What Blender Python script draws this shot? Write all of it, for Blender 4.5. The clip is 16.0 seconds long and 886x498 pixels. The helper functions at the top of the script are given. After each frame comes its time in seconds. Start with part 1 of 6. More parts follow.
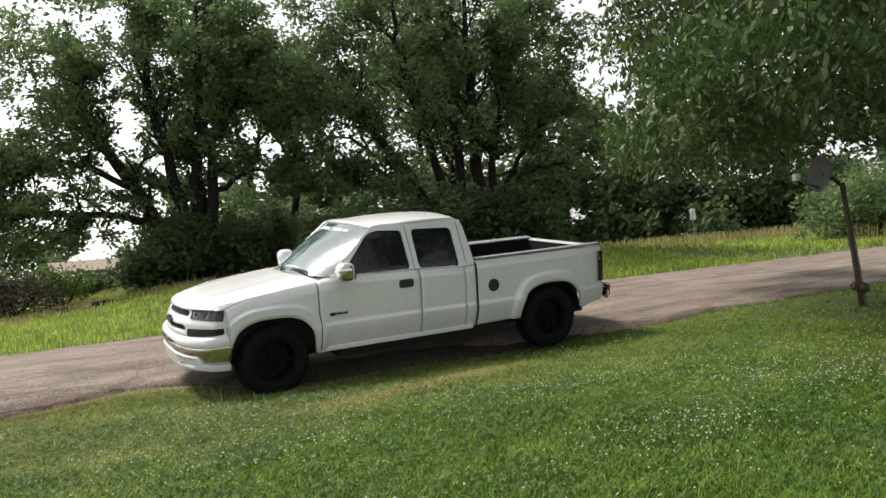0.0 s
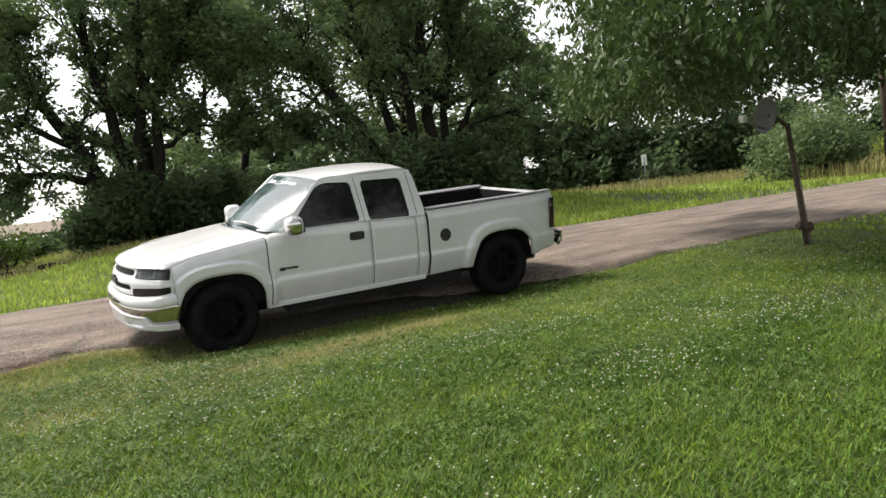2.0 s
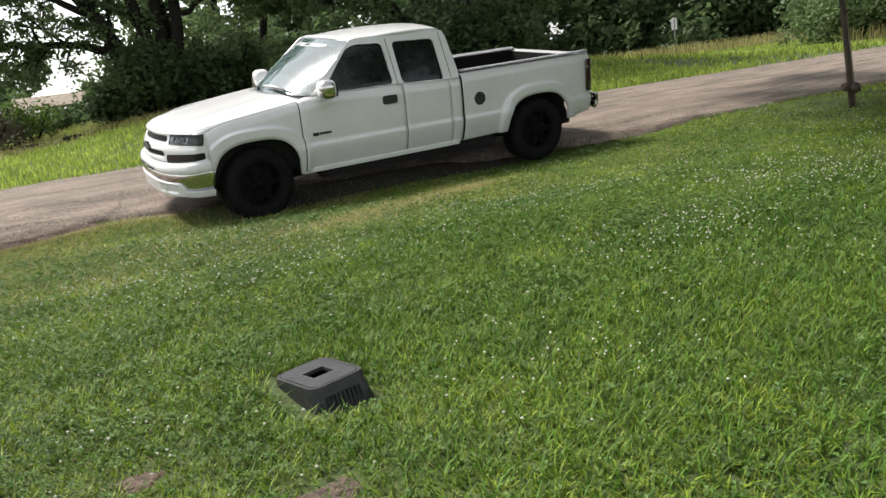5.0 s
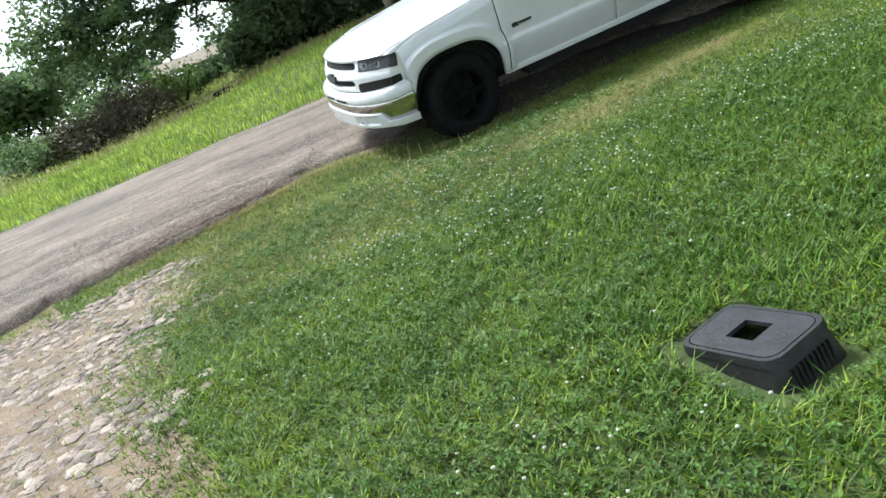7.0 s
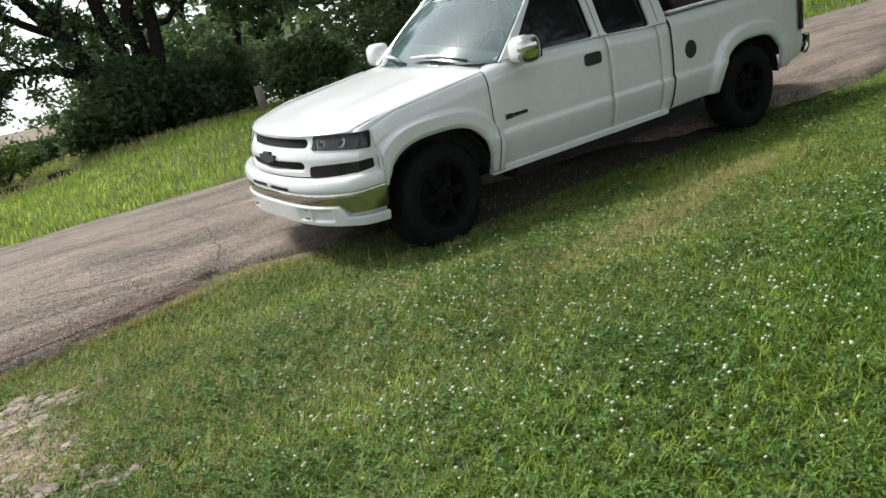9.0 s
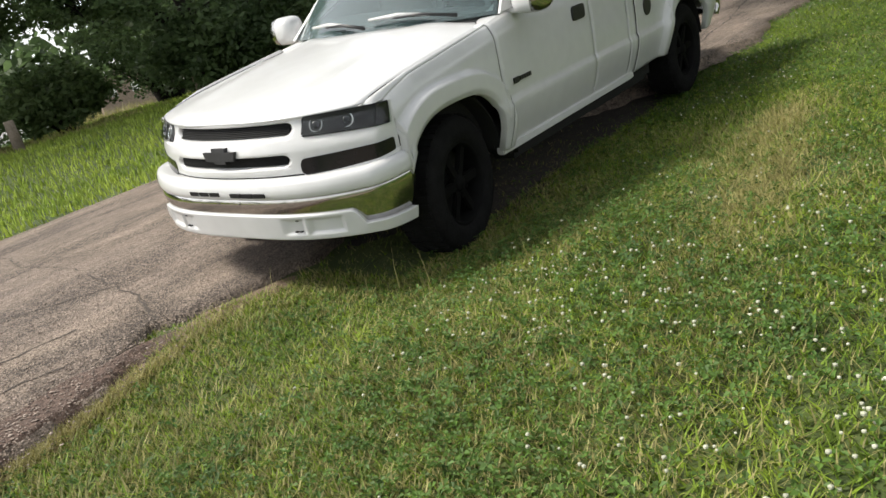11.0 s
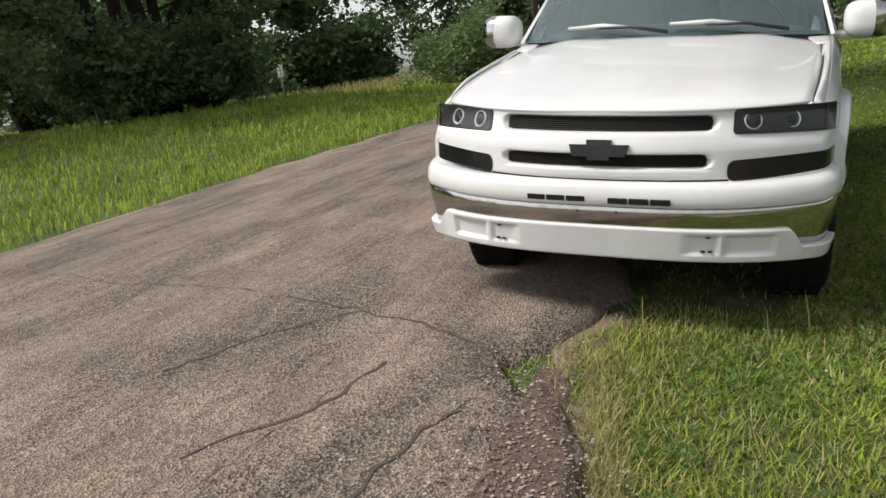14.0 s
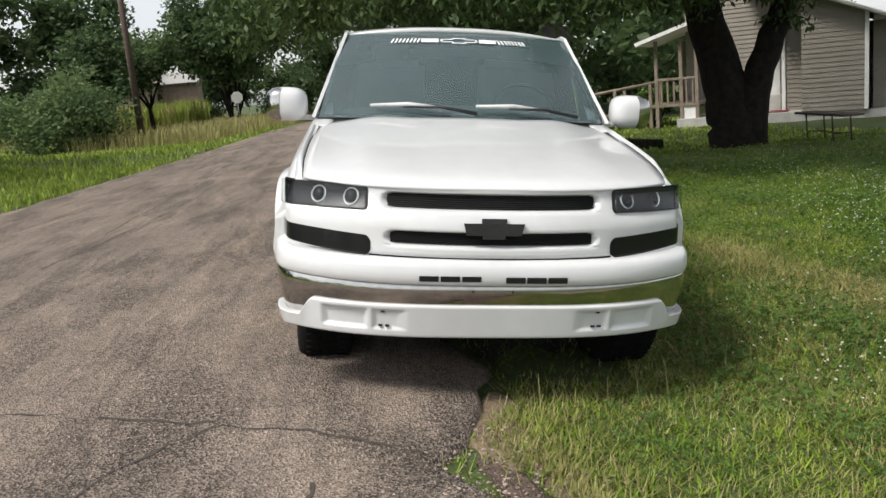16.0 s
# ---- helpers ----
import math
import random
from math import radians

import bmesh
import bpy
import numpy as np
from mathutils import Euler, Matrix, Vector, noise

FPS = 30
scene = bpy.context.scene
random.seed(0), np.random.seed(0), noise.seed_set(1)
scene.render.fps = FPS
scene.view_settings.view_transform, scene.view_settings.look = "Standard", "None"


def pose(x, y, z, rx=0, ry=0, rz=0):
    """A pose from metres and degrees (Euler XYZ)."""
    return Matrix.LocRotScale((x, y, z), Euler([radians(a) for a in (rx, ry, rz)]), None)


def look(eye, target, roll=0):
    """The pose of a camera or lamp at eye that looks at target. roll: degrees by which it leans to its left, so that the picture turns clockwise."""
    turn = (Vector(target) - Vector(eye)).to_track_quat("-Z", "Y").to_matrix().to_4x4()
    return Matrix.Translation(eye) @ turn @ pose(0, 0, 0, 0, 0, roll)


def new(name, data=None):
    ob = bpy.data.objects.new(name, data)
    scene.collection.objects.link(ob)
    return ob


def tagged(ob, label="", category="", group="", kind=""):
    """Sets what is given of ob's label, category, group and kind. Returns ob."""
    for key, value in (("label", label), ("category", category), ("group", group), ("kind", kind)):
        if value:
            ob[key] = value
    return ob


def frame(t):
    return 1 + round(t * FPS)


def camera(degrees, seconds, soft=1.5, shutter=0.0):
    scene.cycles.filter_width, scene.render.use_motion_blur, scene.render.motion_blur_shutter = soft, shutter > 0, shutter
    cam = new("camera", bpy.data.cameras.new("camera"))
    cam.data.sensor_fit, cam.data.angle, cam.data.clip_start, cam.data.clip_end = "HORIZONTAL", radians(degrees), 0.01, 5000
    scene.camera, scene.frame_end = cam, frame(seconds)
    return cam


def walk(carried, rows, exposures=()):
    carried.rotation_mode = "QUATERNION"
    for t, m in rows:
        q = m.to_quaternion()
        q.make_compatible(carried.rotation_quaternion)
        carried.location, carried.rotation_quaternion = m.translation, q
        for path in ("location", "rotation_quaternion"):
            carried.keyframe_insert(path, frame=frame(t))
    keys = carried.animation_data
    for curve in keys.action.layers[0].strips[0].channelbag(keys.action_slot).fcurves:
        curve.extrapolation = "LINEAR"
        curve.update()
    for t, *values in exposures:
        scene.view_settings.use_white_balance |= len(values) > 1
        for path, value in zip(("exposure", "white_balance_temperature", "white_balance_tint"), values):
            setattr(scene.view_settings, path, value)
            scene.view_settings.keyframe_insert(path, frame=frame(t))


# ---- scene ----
cam = camera(56.5, 16.0)
PATH = [
    (0, (-2.755, -9.512, 1.293), (-1.756, -7.779, 1.291), -5.1),
    (0.5, (-2.731, -9.505, 1.289), (-1.706, -7.789, 1.247), -6.3),
    (1, (-2.691, -9.485, 1.265), (-1.617, -7.800, 1.162), -5.6),
    (1.5, (-2.678, -9.486, 1.271), (-1.582, -7.818, 1.139), -6.2),
    (2, (-2.664, -9.476, 1.263), (-1.588, -7.796, 1.135), -6.7),
    (2.5, (-2.681, -9.487, 1.271), (-1.622, -7.793, 1.162), -6.9),
    (3, (-2.680, -9.495, 1.278), (-1.623, -7.798, 1.226), -7.0),
    (3.2, (-2.689, -9.491, 1.284), (-1.629, -7.796, 1.256), -7.0),
    (5.3, (-2.811, -9.187, 1.188), (-1.868, -7.497, 0.682), -8.3),
    (5.5, (-2.858, -9.090, 1.192), (-1.948, -7.396, 0.638), -9.3),
    (6, (-2.893, -8.798, 1.174), (-2.119, -7.079, 0.506), -13.8),
    (6.5, (-2.940, -8.352, 1.241), (-2.301, -6.590, 0.543), -17.8),
    (7, (-3.063, -7.924, 1.282), (-2.457, -6.110, 0.696), -21.2),
    (7.5, (-3.101, -7.447, 1.277), (-2.445, -5.605, 0.857), -21.0),
    (8, (-3.191, -6.948, 1.232), (-2.366, -5.162, 0.871), -17.7),
    (8.5, (-3.182, -6.386, 1.198), (-2.180, -4.701, 0.800), -15.8),
    (9, (-3.286, -5.821, 1.193), (-2.220, -4.186, 0.754), -13.2),
    (9.5, (-3.323, -5.257, 1.183), (-2.143, -3.710, 0.722), -12.7),
    (9.7, (-3.328, -4.992, 1.217), (-2.127, -3.457, 0.771), -12.5),
    (11.8, (-3.821, -2.888, 1.123), (-2.212, -1.869, 0.513), -16.8),
    (12, (-3.822, -2.673, 1.118), (-2.213, -1.657, 0.502), -15.7),
    (12.5, (-3.933, -2.281, 1.173), (-2.329, -1.201, 0.664), -14.3),
    (13, (-4.022, -1.871, 1.199), (-2.361, -0.843, 0.773), -14.9),
    (13.5, (-4.075, -1.389, 1.237), (-2.357, -0.450, 0.830), -12.2),
    (14, (-4.262, -0.941, 1.249), (-2.496, -0.111, 0.807), -8.8),
    (14.5, (-4.230, -0.642, 1.279), (-2.384, -0.079, 0.755), -9.9),
    (15, (-4.168, -0.341, 1.358), (-2.255, -0.053, 0.851), -9.2),
    (15.5, (-4.203, -0.025, 1.370), (-2.258, 0.036, 0.907), -7.9),
    (16, (-4.157, 0.325, 1.377), (-2.200, 0.185, 0.993), -5.3),
]
walk(cam, [(t, look(eye, target, roll)) for t, eye, target, roll in PATH],
     exposures=[(0, 0.38, 6650, 11), (1.5, 0.46, 6650, 11), (3.2, 0.52, 6650, 11), (5.5, 0.52, 6400, 9), (7.0, 0.74, 5800, 3), (8.0, 0.36, 5950, 4), (9.5, 0.34, 6400, 7), (12.0, 0.24, 6650, 11), (12.6, 0.18, 6700, 12), (14.5, -0.06, 6500, 11), (16, -0.04, 6400, 10)])

# ---- world and sun ----
world = bpy.data.worlds.new("sky_world")
scene.world = world
world.use_nodes = True
wn = world.node_tree.nodes
sky = wn.new("ShaderNodeTexSky")
sky.sky_type, sky.sun_disc = "NISHITA", False
sky.sun_elevation, sky.sun_rotation = radians(54), radians(331)
sky.air_density, sky.dust_density, sky.ozone_density = 1.0, 1.5, 1.0
soft_sky = wn.new("ShaderNodeHueSaturation")
soft_sky.inputs["Saturation"].default_value = 0.2
soft_sky.inputs["Value"].default_value = 1.25
world.node_tree.links.new(sky.outputs["Color"], soft_sky.inputs["Color"])
world.node_tree.links.new(soft_sky.outputs["Color"], wn["Background"].inputs["Color"])
wn["Background"].inputs["Strength"].default_value = 0.15
sun = new("sun", bpy.data.lights.new("sun", "SUN"))
sun.data.energy, sun.data.angle, sun.data.color = 4.2, radians(14), (1.0, 0.95, 0.86)
sun.matrix_world = look((-12, 22, 35), (0, 0, 0))


# ---- materials ----
def surface(name, dark, light, rough=0.7, scale=6.0, metal=0.0, bump=0.0, bump_scale=60.0, coat=0.0, vary=0.0, spec=0.5, mid=0.5):
    """Two tones mixed by a coarse and a fine noise, fine relief, and a shade per piece."""
    m = bpy.data.materials.new(name)
    m.use_nodes = True
    n, l = m.node_tree.nodes, m.node_tree.links
    p = n["Principled BSDF"]
    tc = n.new("ShaderNodeTexCoord")
    a, b = n.new("ShaderNodeTexNoise"), n.new("ShaderNodeTexNoise")
    a.inputs["Scale"].default_value, a.inputs["Detail"].default_value = scale, 6
    b.inputs["Scale"].default_value, b.inputs["Detail"].default_value = scale * 9, 4
    l.new(tc.outputs["Object"], a.inputs["Vector"])
    l.new(tc.outputs["Object"], b.inputs["Vector"])
    mix = n.new("ShaderNodeMath")
    mix.operation = "MULTIPLY_ADD"
    mix.inputs[1].default_value = 0.45
    half = n.new("ShaderNodeMath")
    half.operation = "MULTIPLY"
    half.inputs[1].default_value = 0.55
    l.new(a.outputs["Fac"], half.inputs[0])
    l.new(b.outputs["Fac"], mix.inputs[0])
    l.new(half.outputs[0], mix.inputs[2])
    ramp = n.new("ShaderNodeValToRGB")
    ramp.color_ramp.elements[0].position, ramp.color_ramp.elements[1].position = mid - 0.14, mid + 0.14
    ramp.color_ramp.elements[0].color, ramp.color_ramp.elements[1].color = (*dark, 1), (*light, 1)
    l.new(mix.outputs[0], ramp.inputs["Fac"])
    out = ramp.outputs["Color"]
    if vary:
        info, geo = n.new("ShaderNodeObjectInfo"), n.new("ShaderNodeNewGeometry")
        add, wrap = n.new("ShaderNodeMath"), n.new("ShaderNodeMath")
        wrap.operation = "FRACT"
        l.new(info.outputs["Random"], add.inputs[0])
        l.new(geo.outputs["Random Per Island"], add.inputs[1])
        l.new(add.outputs[0], wrap.inputs[0])
        hsv, rng = n.new("ShaderNodeHueSaturation"), n.new("ShaderNodeMapRange")
        rng.inputs["To Min"].default_value, rng.inputs["To Max"].default_value = 1 - vary, 1 + vary
        l.new(wrap.outputs[0], rng.inputs["Value"])
        l.new(rng.outputs["Result"], hsv.inputs["Value"])
        l.new(out, hsv.inputs["Color"])
        out = hsv.outputs["Color"]
    l.new(out, p.inputs["Base Color"])
    p.inputs["Roughness"].default_value, p.inputs["Metallic"].default_value = rough, metal
    p.inputs["Coat Weight"].default_value, p.inputs["Coat Roughness"].default_value = coat, 0.06
    p.inputs["Specular IOR Level"].default_value = spec
    if bump:
        c, bp = n.new("ShaderNodeTexNoise"), n.new("ShaderNodeBump")
        c.inputs["Scale"].default_value, c.inputs["Detail"].default_value = bump_scale, 5
        bp.inputs["Strength"].default_value, bp.inputs["Distance"].default_value = bump, 0.02
        l.new(tc.outputs["Object"], c.inputs["Vector"])
        l.new(c.outputs["Fac"], bp.inputs["Height"])
        l.new(bp.outputs["Normal"], p.inputs["Normal"])
    return m


def leaf_material(name, dark, light, glow=0.35, vary=0.35, scale=0.6):
    """Leaf or blade: two-toned by piece, with some light passing through."""
    m = surface(name, dark, light, 0.55, scale, vary=vary, spec=0.3)
    n, l = m.node_tree.nodes, m.node_tree.links
    p = n["Principled BSDF"]
    trans, mixer = n.new("ShaderNodeBsdfTranslucent"), n.new("ShaderNodeMixShader")
    l.new(p.inputs["Base Color"].links[0].from_socket, trans.inputs["Color"])
    mixer.inputs[0].default_value = glow
    l.new(p.outputs[0], mixer.inputs[1])
    l.new(trans.outputs[0], mixer.inputs[2])
    l.new(mixer.outputs[0], n["Material Output"].inputs["Surface"])
    return m


def glass_material(name, tint, rough=0.02, ior=1.35, sky_film=0.0, sheen=0.0):
    m = bpy.data.materials.new(name)
    m.use_nodes = True
    p = m.node_tree.nodes["Principled BSDF"]
    p.inputs["Base Color"].default_value = (*tint, 1)
    p.inputs["Roughness"].default_value = rough
    p.inputs["Transmission Weight"].default_value = 1.0
    p.inputs["IOR"].default_value = ior
    if sheen:
        p.inputs["Coat Weight"].default_value = 1.0
        p.inputs["Coat Roughness"].default_value = sheen
        p.inputs["Coat IOR"].default_value = 1.75
    if sky_film:
        # diffuse teal film paints in the pale sky that the glass reflects
        n, l = m.node_tree.nodes, m.node_tree.links
        film, mixer, tc, spots = n.new("ShaderNodeBsdfDiffuse"), n.new("ShaderNodeMixShader"), n.new("ShaderNodeTexCoord"), n.new("ShaderNodeTexNoise")
        film.inputs["Color"].default_value = (0.34, 0.52, 0.53, 1)
        spots.inputs["Scale"].default_value = 5
        rng = n.new("ShaderNodeMapRange")
        rng.inputs["To Min"].default_value, rng.inputs["To Max"].default_value = sky_film * 0.7, sky_film * 1.3
        l.new(tc.outputs["Object"], spots.inputs["Vector"])
        l.new(spots.outputs["Fac"], rng.inputs["Value"])
        l.new(rng.outputs["Result"], mixer.inputs[0])
        l.new(p.outputs[0], mixer.inputs[1])
        l.new(film.outputs[0], mixer.inputs[2])
        l.new(mixer.outputs[0], n["Material Output"].inputs["Surface"])
    return m


M_PAINT = surface("white_car_paint", (0.580, 0.584, 0.584), (0.636, 0.640, 0.640), 0.30, 1.2, coat=0.6)
M_CHROME = surface("worn_chrome", (0.44, 0.43, 0.41), (0.56, 0.55, 0.53), 0.10, 3.0, metal=1.0)
M_BLACK = surface("black_plastic", (0.010, 0.010, 0.011), (0.022, 0.022, 0.023), 0.45, 8.0, bump=0.1)
M_GLOSS_BLACK = surface("smoked_lamp_lens", (0.008, 0.008, 0.009), (0.012, 0.012, 0.013), 0.12, 4.0, coat=0.15, spec=0.35)
M_GAP = surface("dark_gap", (0.006, 0.006, 0.006), (0.010, 0.010, 0.010), 0.9, 5.0)
M_TYRE = surface("tyre_rubber", (0.006, 0.006, 0.006), (0.013, 0.013, 0.013), 0.95, 14.0, bump=0.3, spec=0.1)
M_RIM = surface("black_rim", (0.003, 0.003, 0.003), (0.006, 0.006, 0.006), 0.7, 10.0, spec=0.08)
M_TINT = surface("tinted_window", (0.006, 0.007, 0.007), (0.010, 0.011, 0.011), 0.06, 2.0, spec=0.3)
M_WINDSHIELD = glass_material("windshield_glass", (0.32, 0.48, 0.48), 0.0, 1.25, 0.11, 0.10)
M_GRILLE = surface("grille_plastic", (0.006, 0.006, 0.006), (0.014, 0.014, 0.014), 0.6, 8.0, spec=0.2)
# pale grey puts the sky's reflection into the wiper blades' colour
M_WIPER = surface("wiper_sky_glint", (0.42, 0.42, 0.42), (0.58, 0.58, 0.57), 0.4, 12.0)
M_LENS = glass_material("lamp_glass", (0.80, 0.82, 0.83), 0.02, 1.22)
M_RING = surface("lamp_ring", (0.50, 0.52, 0.54), (0.62, 0.64, 0.66), 0.35, 10.0)
M_HOUSING = surface("lamp_housing", (0.008, 0.008, 0.009), (0.022, 0.023, 0.024), 0.3, 10.0, metal=0.2)
M_INTERIOR = surface("cab_interior", (0.10, 0.10, 0.10), (0.15, 0.15, 0.15), 0.8, 6.0)
M_STICKER = surface("white_sticker", (0.78, 0.78, 0.78), (0.84, 0.84, 0.84), 0.5, 4.0)
M_REDLENS = surface("dark_tail_lens", (0.018, 0.008, 0.008), (0.030, 0.012, 0.012), 0.15, 6.0, coat=0.4)
M_SOIL = surface("lawn_soil", (0.034, 0.055, 0.013), (0.075, 0.100, 0.024), 0.95, 1.3, bump=0.5, bump_scale=40)


def chip_seal(name):
    """Worn asphalt: pale stone chips in dark binder, with lengthwise streaks."""
    m = surface(name, (0.166, 0.134, 0.110), (0.258, 0.211, 0.176), 0.88, 2.0)
    n, l = m.node_tree.nodes, m.node_tree.links
    p = n["Principled BSDF"]
    smooth_tone = p.inputs["Base Color"].links[0].from_socket
    tc = n.new("ShaderNodeTexCoord")
    chips = n.new("ShaderNodeTexVoronoi")
    chips.inputs["Scale"].default_value = 115
    chips.inputs["Randomness"].default_value = 1.0
    l.new(tc.outputs["Object"], chips.inputs["Vector"])
    bw = n.new("ShaderNodeRGBToBW")
    l.new(chips.outputs["Color"], bw.inputs["Color"])
    # ravelled patches and thin scuffs drawn out along the road
    def drawn_out(scale, turn, fine, detail, lo, hi):
        stretch, wear = n.new("ShaderNodeMapping"), n.new("ShaderNodeTexNoise")
        stretch.inputs["Scale"].default_value = scale
        stretch.inputs["Rotation"].default_value = (0, 0, radians(turn))
        wear.inputs["Scale"].default_value, wear.inputs["Detail"].default_value, wear.inputs["Roughness"].default_value = fine, detail, 0.66
        wear.inputs["Distortion"].default_value = 0.4
        l.new(tc.outputs["Object"], stretch.inputs["Vector"])
        l.new(stretch.outputs["Vector"], wear.inputs["Vector"])
        q = n.new("ShaderNodeMapRange")
        q.inputs["From Min"].default_value, q.inputs["From Max"].default_value = lo, hi
        l.new(wear.outputs["Fac"], q.inputs["Value"])
        return q.outputs["Result"]

    mask = drawn_out((0.42, 1.7, 1), 8, 1.35, 8, 0.47, 0.58)
    scuff = drawn_out((0.35, 3.6, 1), -5, 2.2, 8, 0.42, 0.66)
    stain = drawn_out((0.6, 0.9, 1), 0, 0.55, 4, 0.35, 0.65)

    def chip_tone(stops):
        ramp = n.new("ShaderNodeValToRGB")
        for e, (pos, v) in zip(ramp.color_ramp.elements, stops):
            e.position, e.color = pos, (v, v * 0.985, v * 0.97, 1)
        l.new(bw.outputs[0], ramp.inputs["Fac"])
        return ramp.outputs["Color"]

    def blend(kind, factor, a, b):
        q = n.new("ShaderNodeMix")
        q.data_type, q.blend_type = "RGBA", kind
        q.inputs["Factor"].default_value = 1.0
        if factor:
            l.new(factor, q.inputs["Factor"])
        l.new(a, q.inputs["A"])
        l.new(b, q.inputs["B"])
        return q.outputs["Result"]

    def two_tone(value, a, b):
        ramp = n.new("ShaderNodeValToRGB")
        for e, c in zip(ramp.color_ramp.elements, (a, b)):
            e.color = (*c, 1)
        l.new(value, ramp.inputs["Fac"])
        return ramp.outputs["Color"]

    calm = blend("MULTIPLY", None, smooth_tone, chip_tone(((0.25, 0.55), (0.75, 1.32))))
    rough_patch = blend("MULTIPLY", None, smooth_tone, chip_tone(((0.30, 0.20), (0.84, 1.16))))
    tone = blend("MIX", mask, calm, rough_patch)
    tone = blend("MULTIPLY", None, tone, two_tone(scuff, (1.10, 1.09, 1.08), (0.77, 0.76, 0.76)))
    tone = blend("MULTIPLY", None, tone, two_tone(stain, (0.86, 0.85, 0.86), (1.12, 1.11, 1.07)))
    l.new(tone, p.inputs["Base Color"])
    bump = n.new("ShaderNodeBump")
    bump.inputs["Strength"].default_value, bump.inputs["Distance"].default_value = 0.7, 0.012
    l.new(chips.outputs["Distance"], bump.inputs["Height"])
    l.new(bump.outputs["Normal"], p.inputs["Normal"])
    return m


M_CHIPS = chip_seal("chip_seal_asphalt")
M_DIRT = surface("red_brown_dirt", (0.11, 0.075, 0.052), (0.24, 0.175, 0.120), 0.95, 5.0, bump=0.7, bump_scale=50)
M_DARKDIRT = surface("dark_road_dirt", (0.045, 0.029, 0.023), (0.165, 0.112, 0.088), 0.95, 34.0, bump=0.8, bump_scale=80)
M_LINER = surface("black_bed_liner", (0.006, 0.006, 0.006), (0.013, 0.013, 0.013), 0.9, 20.0, bump=0.3, spec=0.12)
# near-black tone that paints the shade beneath the truck
M_TRUCK_SHADE = surface("truck_shade_earth", (0.018, 0.014, 0.011), (0.046, 0.037, 0.029), 0.95, 12.0, bump=0.6, bump_scale=60)
M_STONE = surface("pale_gravel", (0.14, 0.108, 0.090), (0.33, 0.268, 0.225), 0.9, 9.0, bump=0.3, vary=0.45)
M_BLADE = leaf_material("grass_blade", (0.068, 0.134, 0.012), (0.222, 0.300, 0.030), 0.35, 0.55, 2.2)
M_DRYBLADE = leaf_material("dry_grass", (0.23, 0.215, 0.075), (0.41, 0.37, 0.155))
M_LUSH = leaf_material("lush_blade", (0.036, 0.098, 0.009), (0.110, 0.205, 0.020), 0.35, 0.5, 2.5)
M_VERGE = leaf_material("verge_blade", (0.155, 0.240, 0.036), (0.380, 0.460, 0.086), 0.5, 0.4, 1.2)
M_CLOVER = leaf_material("clover_leaf", (0.045, 0.100, 0.018), (0.110, 0.190, 0.034), 0.35, 0.4)
M_BLOSSOM = surface("clover_blossom", (0.32, 0.33, 0.23), (0.50, 0.50, 0.40), 0.8, 40.0, vary=0.15)
M_LEAF = leaf_material("tree_leaf", (0.082, 0.135, 0.056), (0.165, 0.228, 0.088), 0.5)
M_LEAF_YARD = leaf_material("yard_tree_leaf", (0.036, 0.068, 0.019), (0.084, 0.130, 0.038), 0.28)
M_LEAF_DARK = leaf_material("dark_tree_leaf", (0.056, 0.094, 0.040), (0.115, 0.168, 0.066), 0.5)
M_LEAF_LIGHT = leaf_material("light_tree_leaf", (0.065, 0.120, 0.022), (0.110, 0.175, 0.035))
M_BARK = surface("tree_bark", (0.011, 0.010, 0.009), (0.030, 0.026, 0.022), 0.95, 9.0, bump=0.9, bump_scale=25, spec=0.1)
M_WOOD = surface("weathered_wood", (0.15, 0.12, 0.09), (0.28, 0.23, 0.18), 0.85, 5.0, bump=0.4, bump_scale=30)
M_SIDING = surface("beige_siding", (0.21, 0.187, 0.158), (0.27, 0.241, 0.205), 0.6, 2.5, bump=0.1)
M_WHITE = surface("white_trim", (0.70, 0.70, 0.68), (0.80, 0.80, 0.78), 0.5, 4.0)
M_ROOF = surface("grey_roof", (0.28, 0.27, 0.26), (0.42, 0.41, 0.39), 0.8, 6.0, bump=0.3)
M_METAL = surface("grey_steel", (0.16, 0.16, 0.16), (0.26, 0.25, 0.24), 0.45, 12.0, metal=0.7)
M_RUST = surface("rusty_steel", (0.045, 0.035, 0.028), (0.10, 0.07, 0.05), 0.8, 12.0, metal=0.3)
M_DISH = surface("grey_dish", (0.075, 0.075, 0.078), (0.115, 0.115, 0.115), 0.6, 6.0)
M_CONCRETE = surface("concrete", (0.34, 0.33, 0.31), (0.48, 0.47, 0.44), 0.9, 5.0, bump=0.3)
M_BOX = surface("black_meter_box_plastic", (0.008, 0.008, 0.009), (0.022, 0.022, 0.024), 0.5, 18.0, bump=0.15)
M_BOXLID = surface("scuffed_lid_plastic", (0.012, 0.012, 0.014), (0.034, 0.033, 0.039), 0.5, 14.0, bump=0.2)
M_BRICK = surface("tan_brick", (0.26, 0.19, 0.15), (0.40, 0.31, 0.25), 0.85, 4.0, bump=0.2)
M_REDPAINT = surface("red_step", (0.12, 0.02, 0.02), (0.20, 0.035, 0.035), 0.6, 6.0)


# ---- helpers ----
def part(name, bm, material, parent=None, label="", smooth=False):
    """One mesh object from a bmesh, under a thing or a part."""
    me = bpy.data.meshes.new(name)
    bm.to_mesh(me)
    bm.free()
    if smooth:
        me.polygons.foreach_set("use_smooth", [True] * len(me.polygons))
    me.materials.append(material)
    ob = new(name, me)
    ob.parent = parent
    if label:
        tagged(ob, label)
    return ob


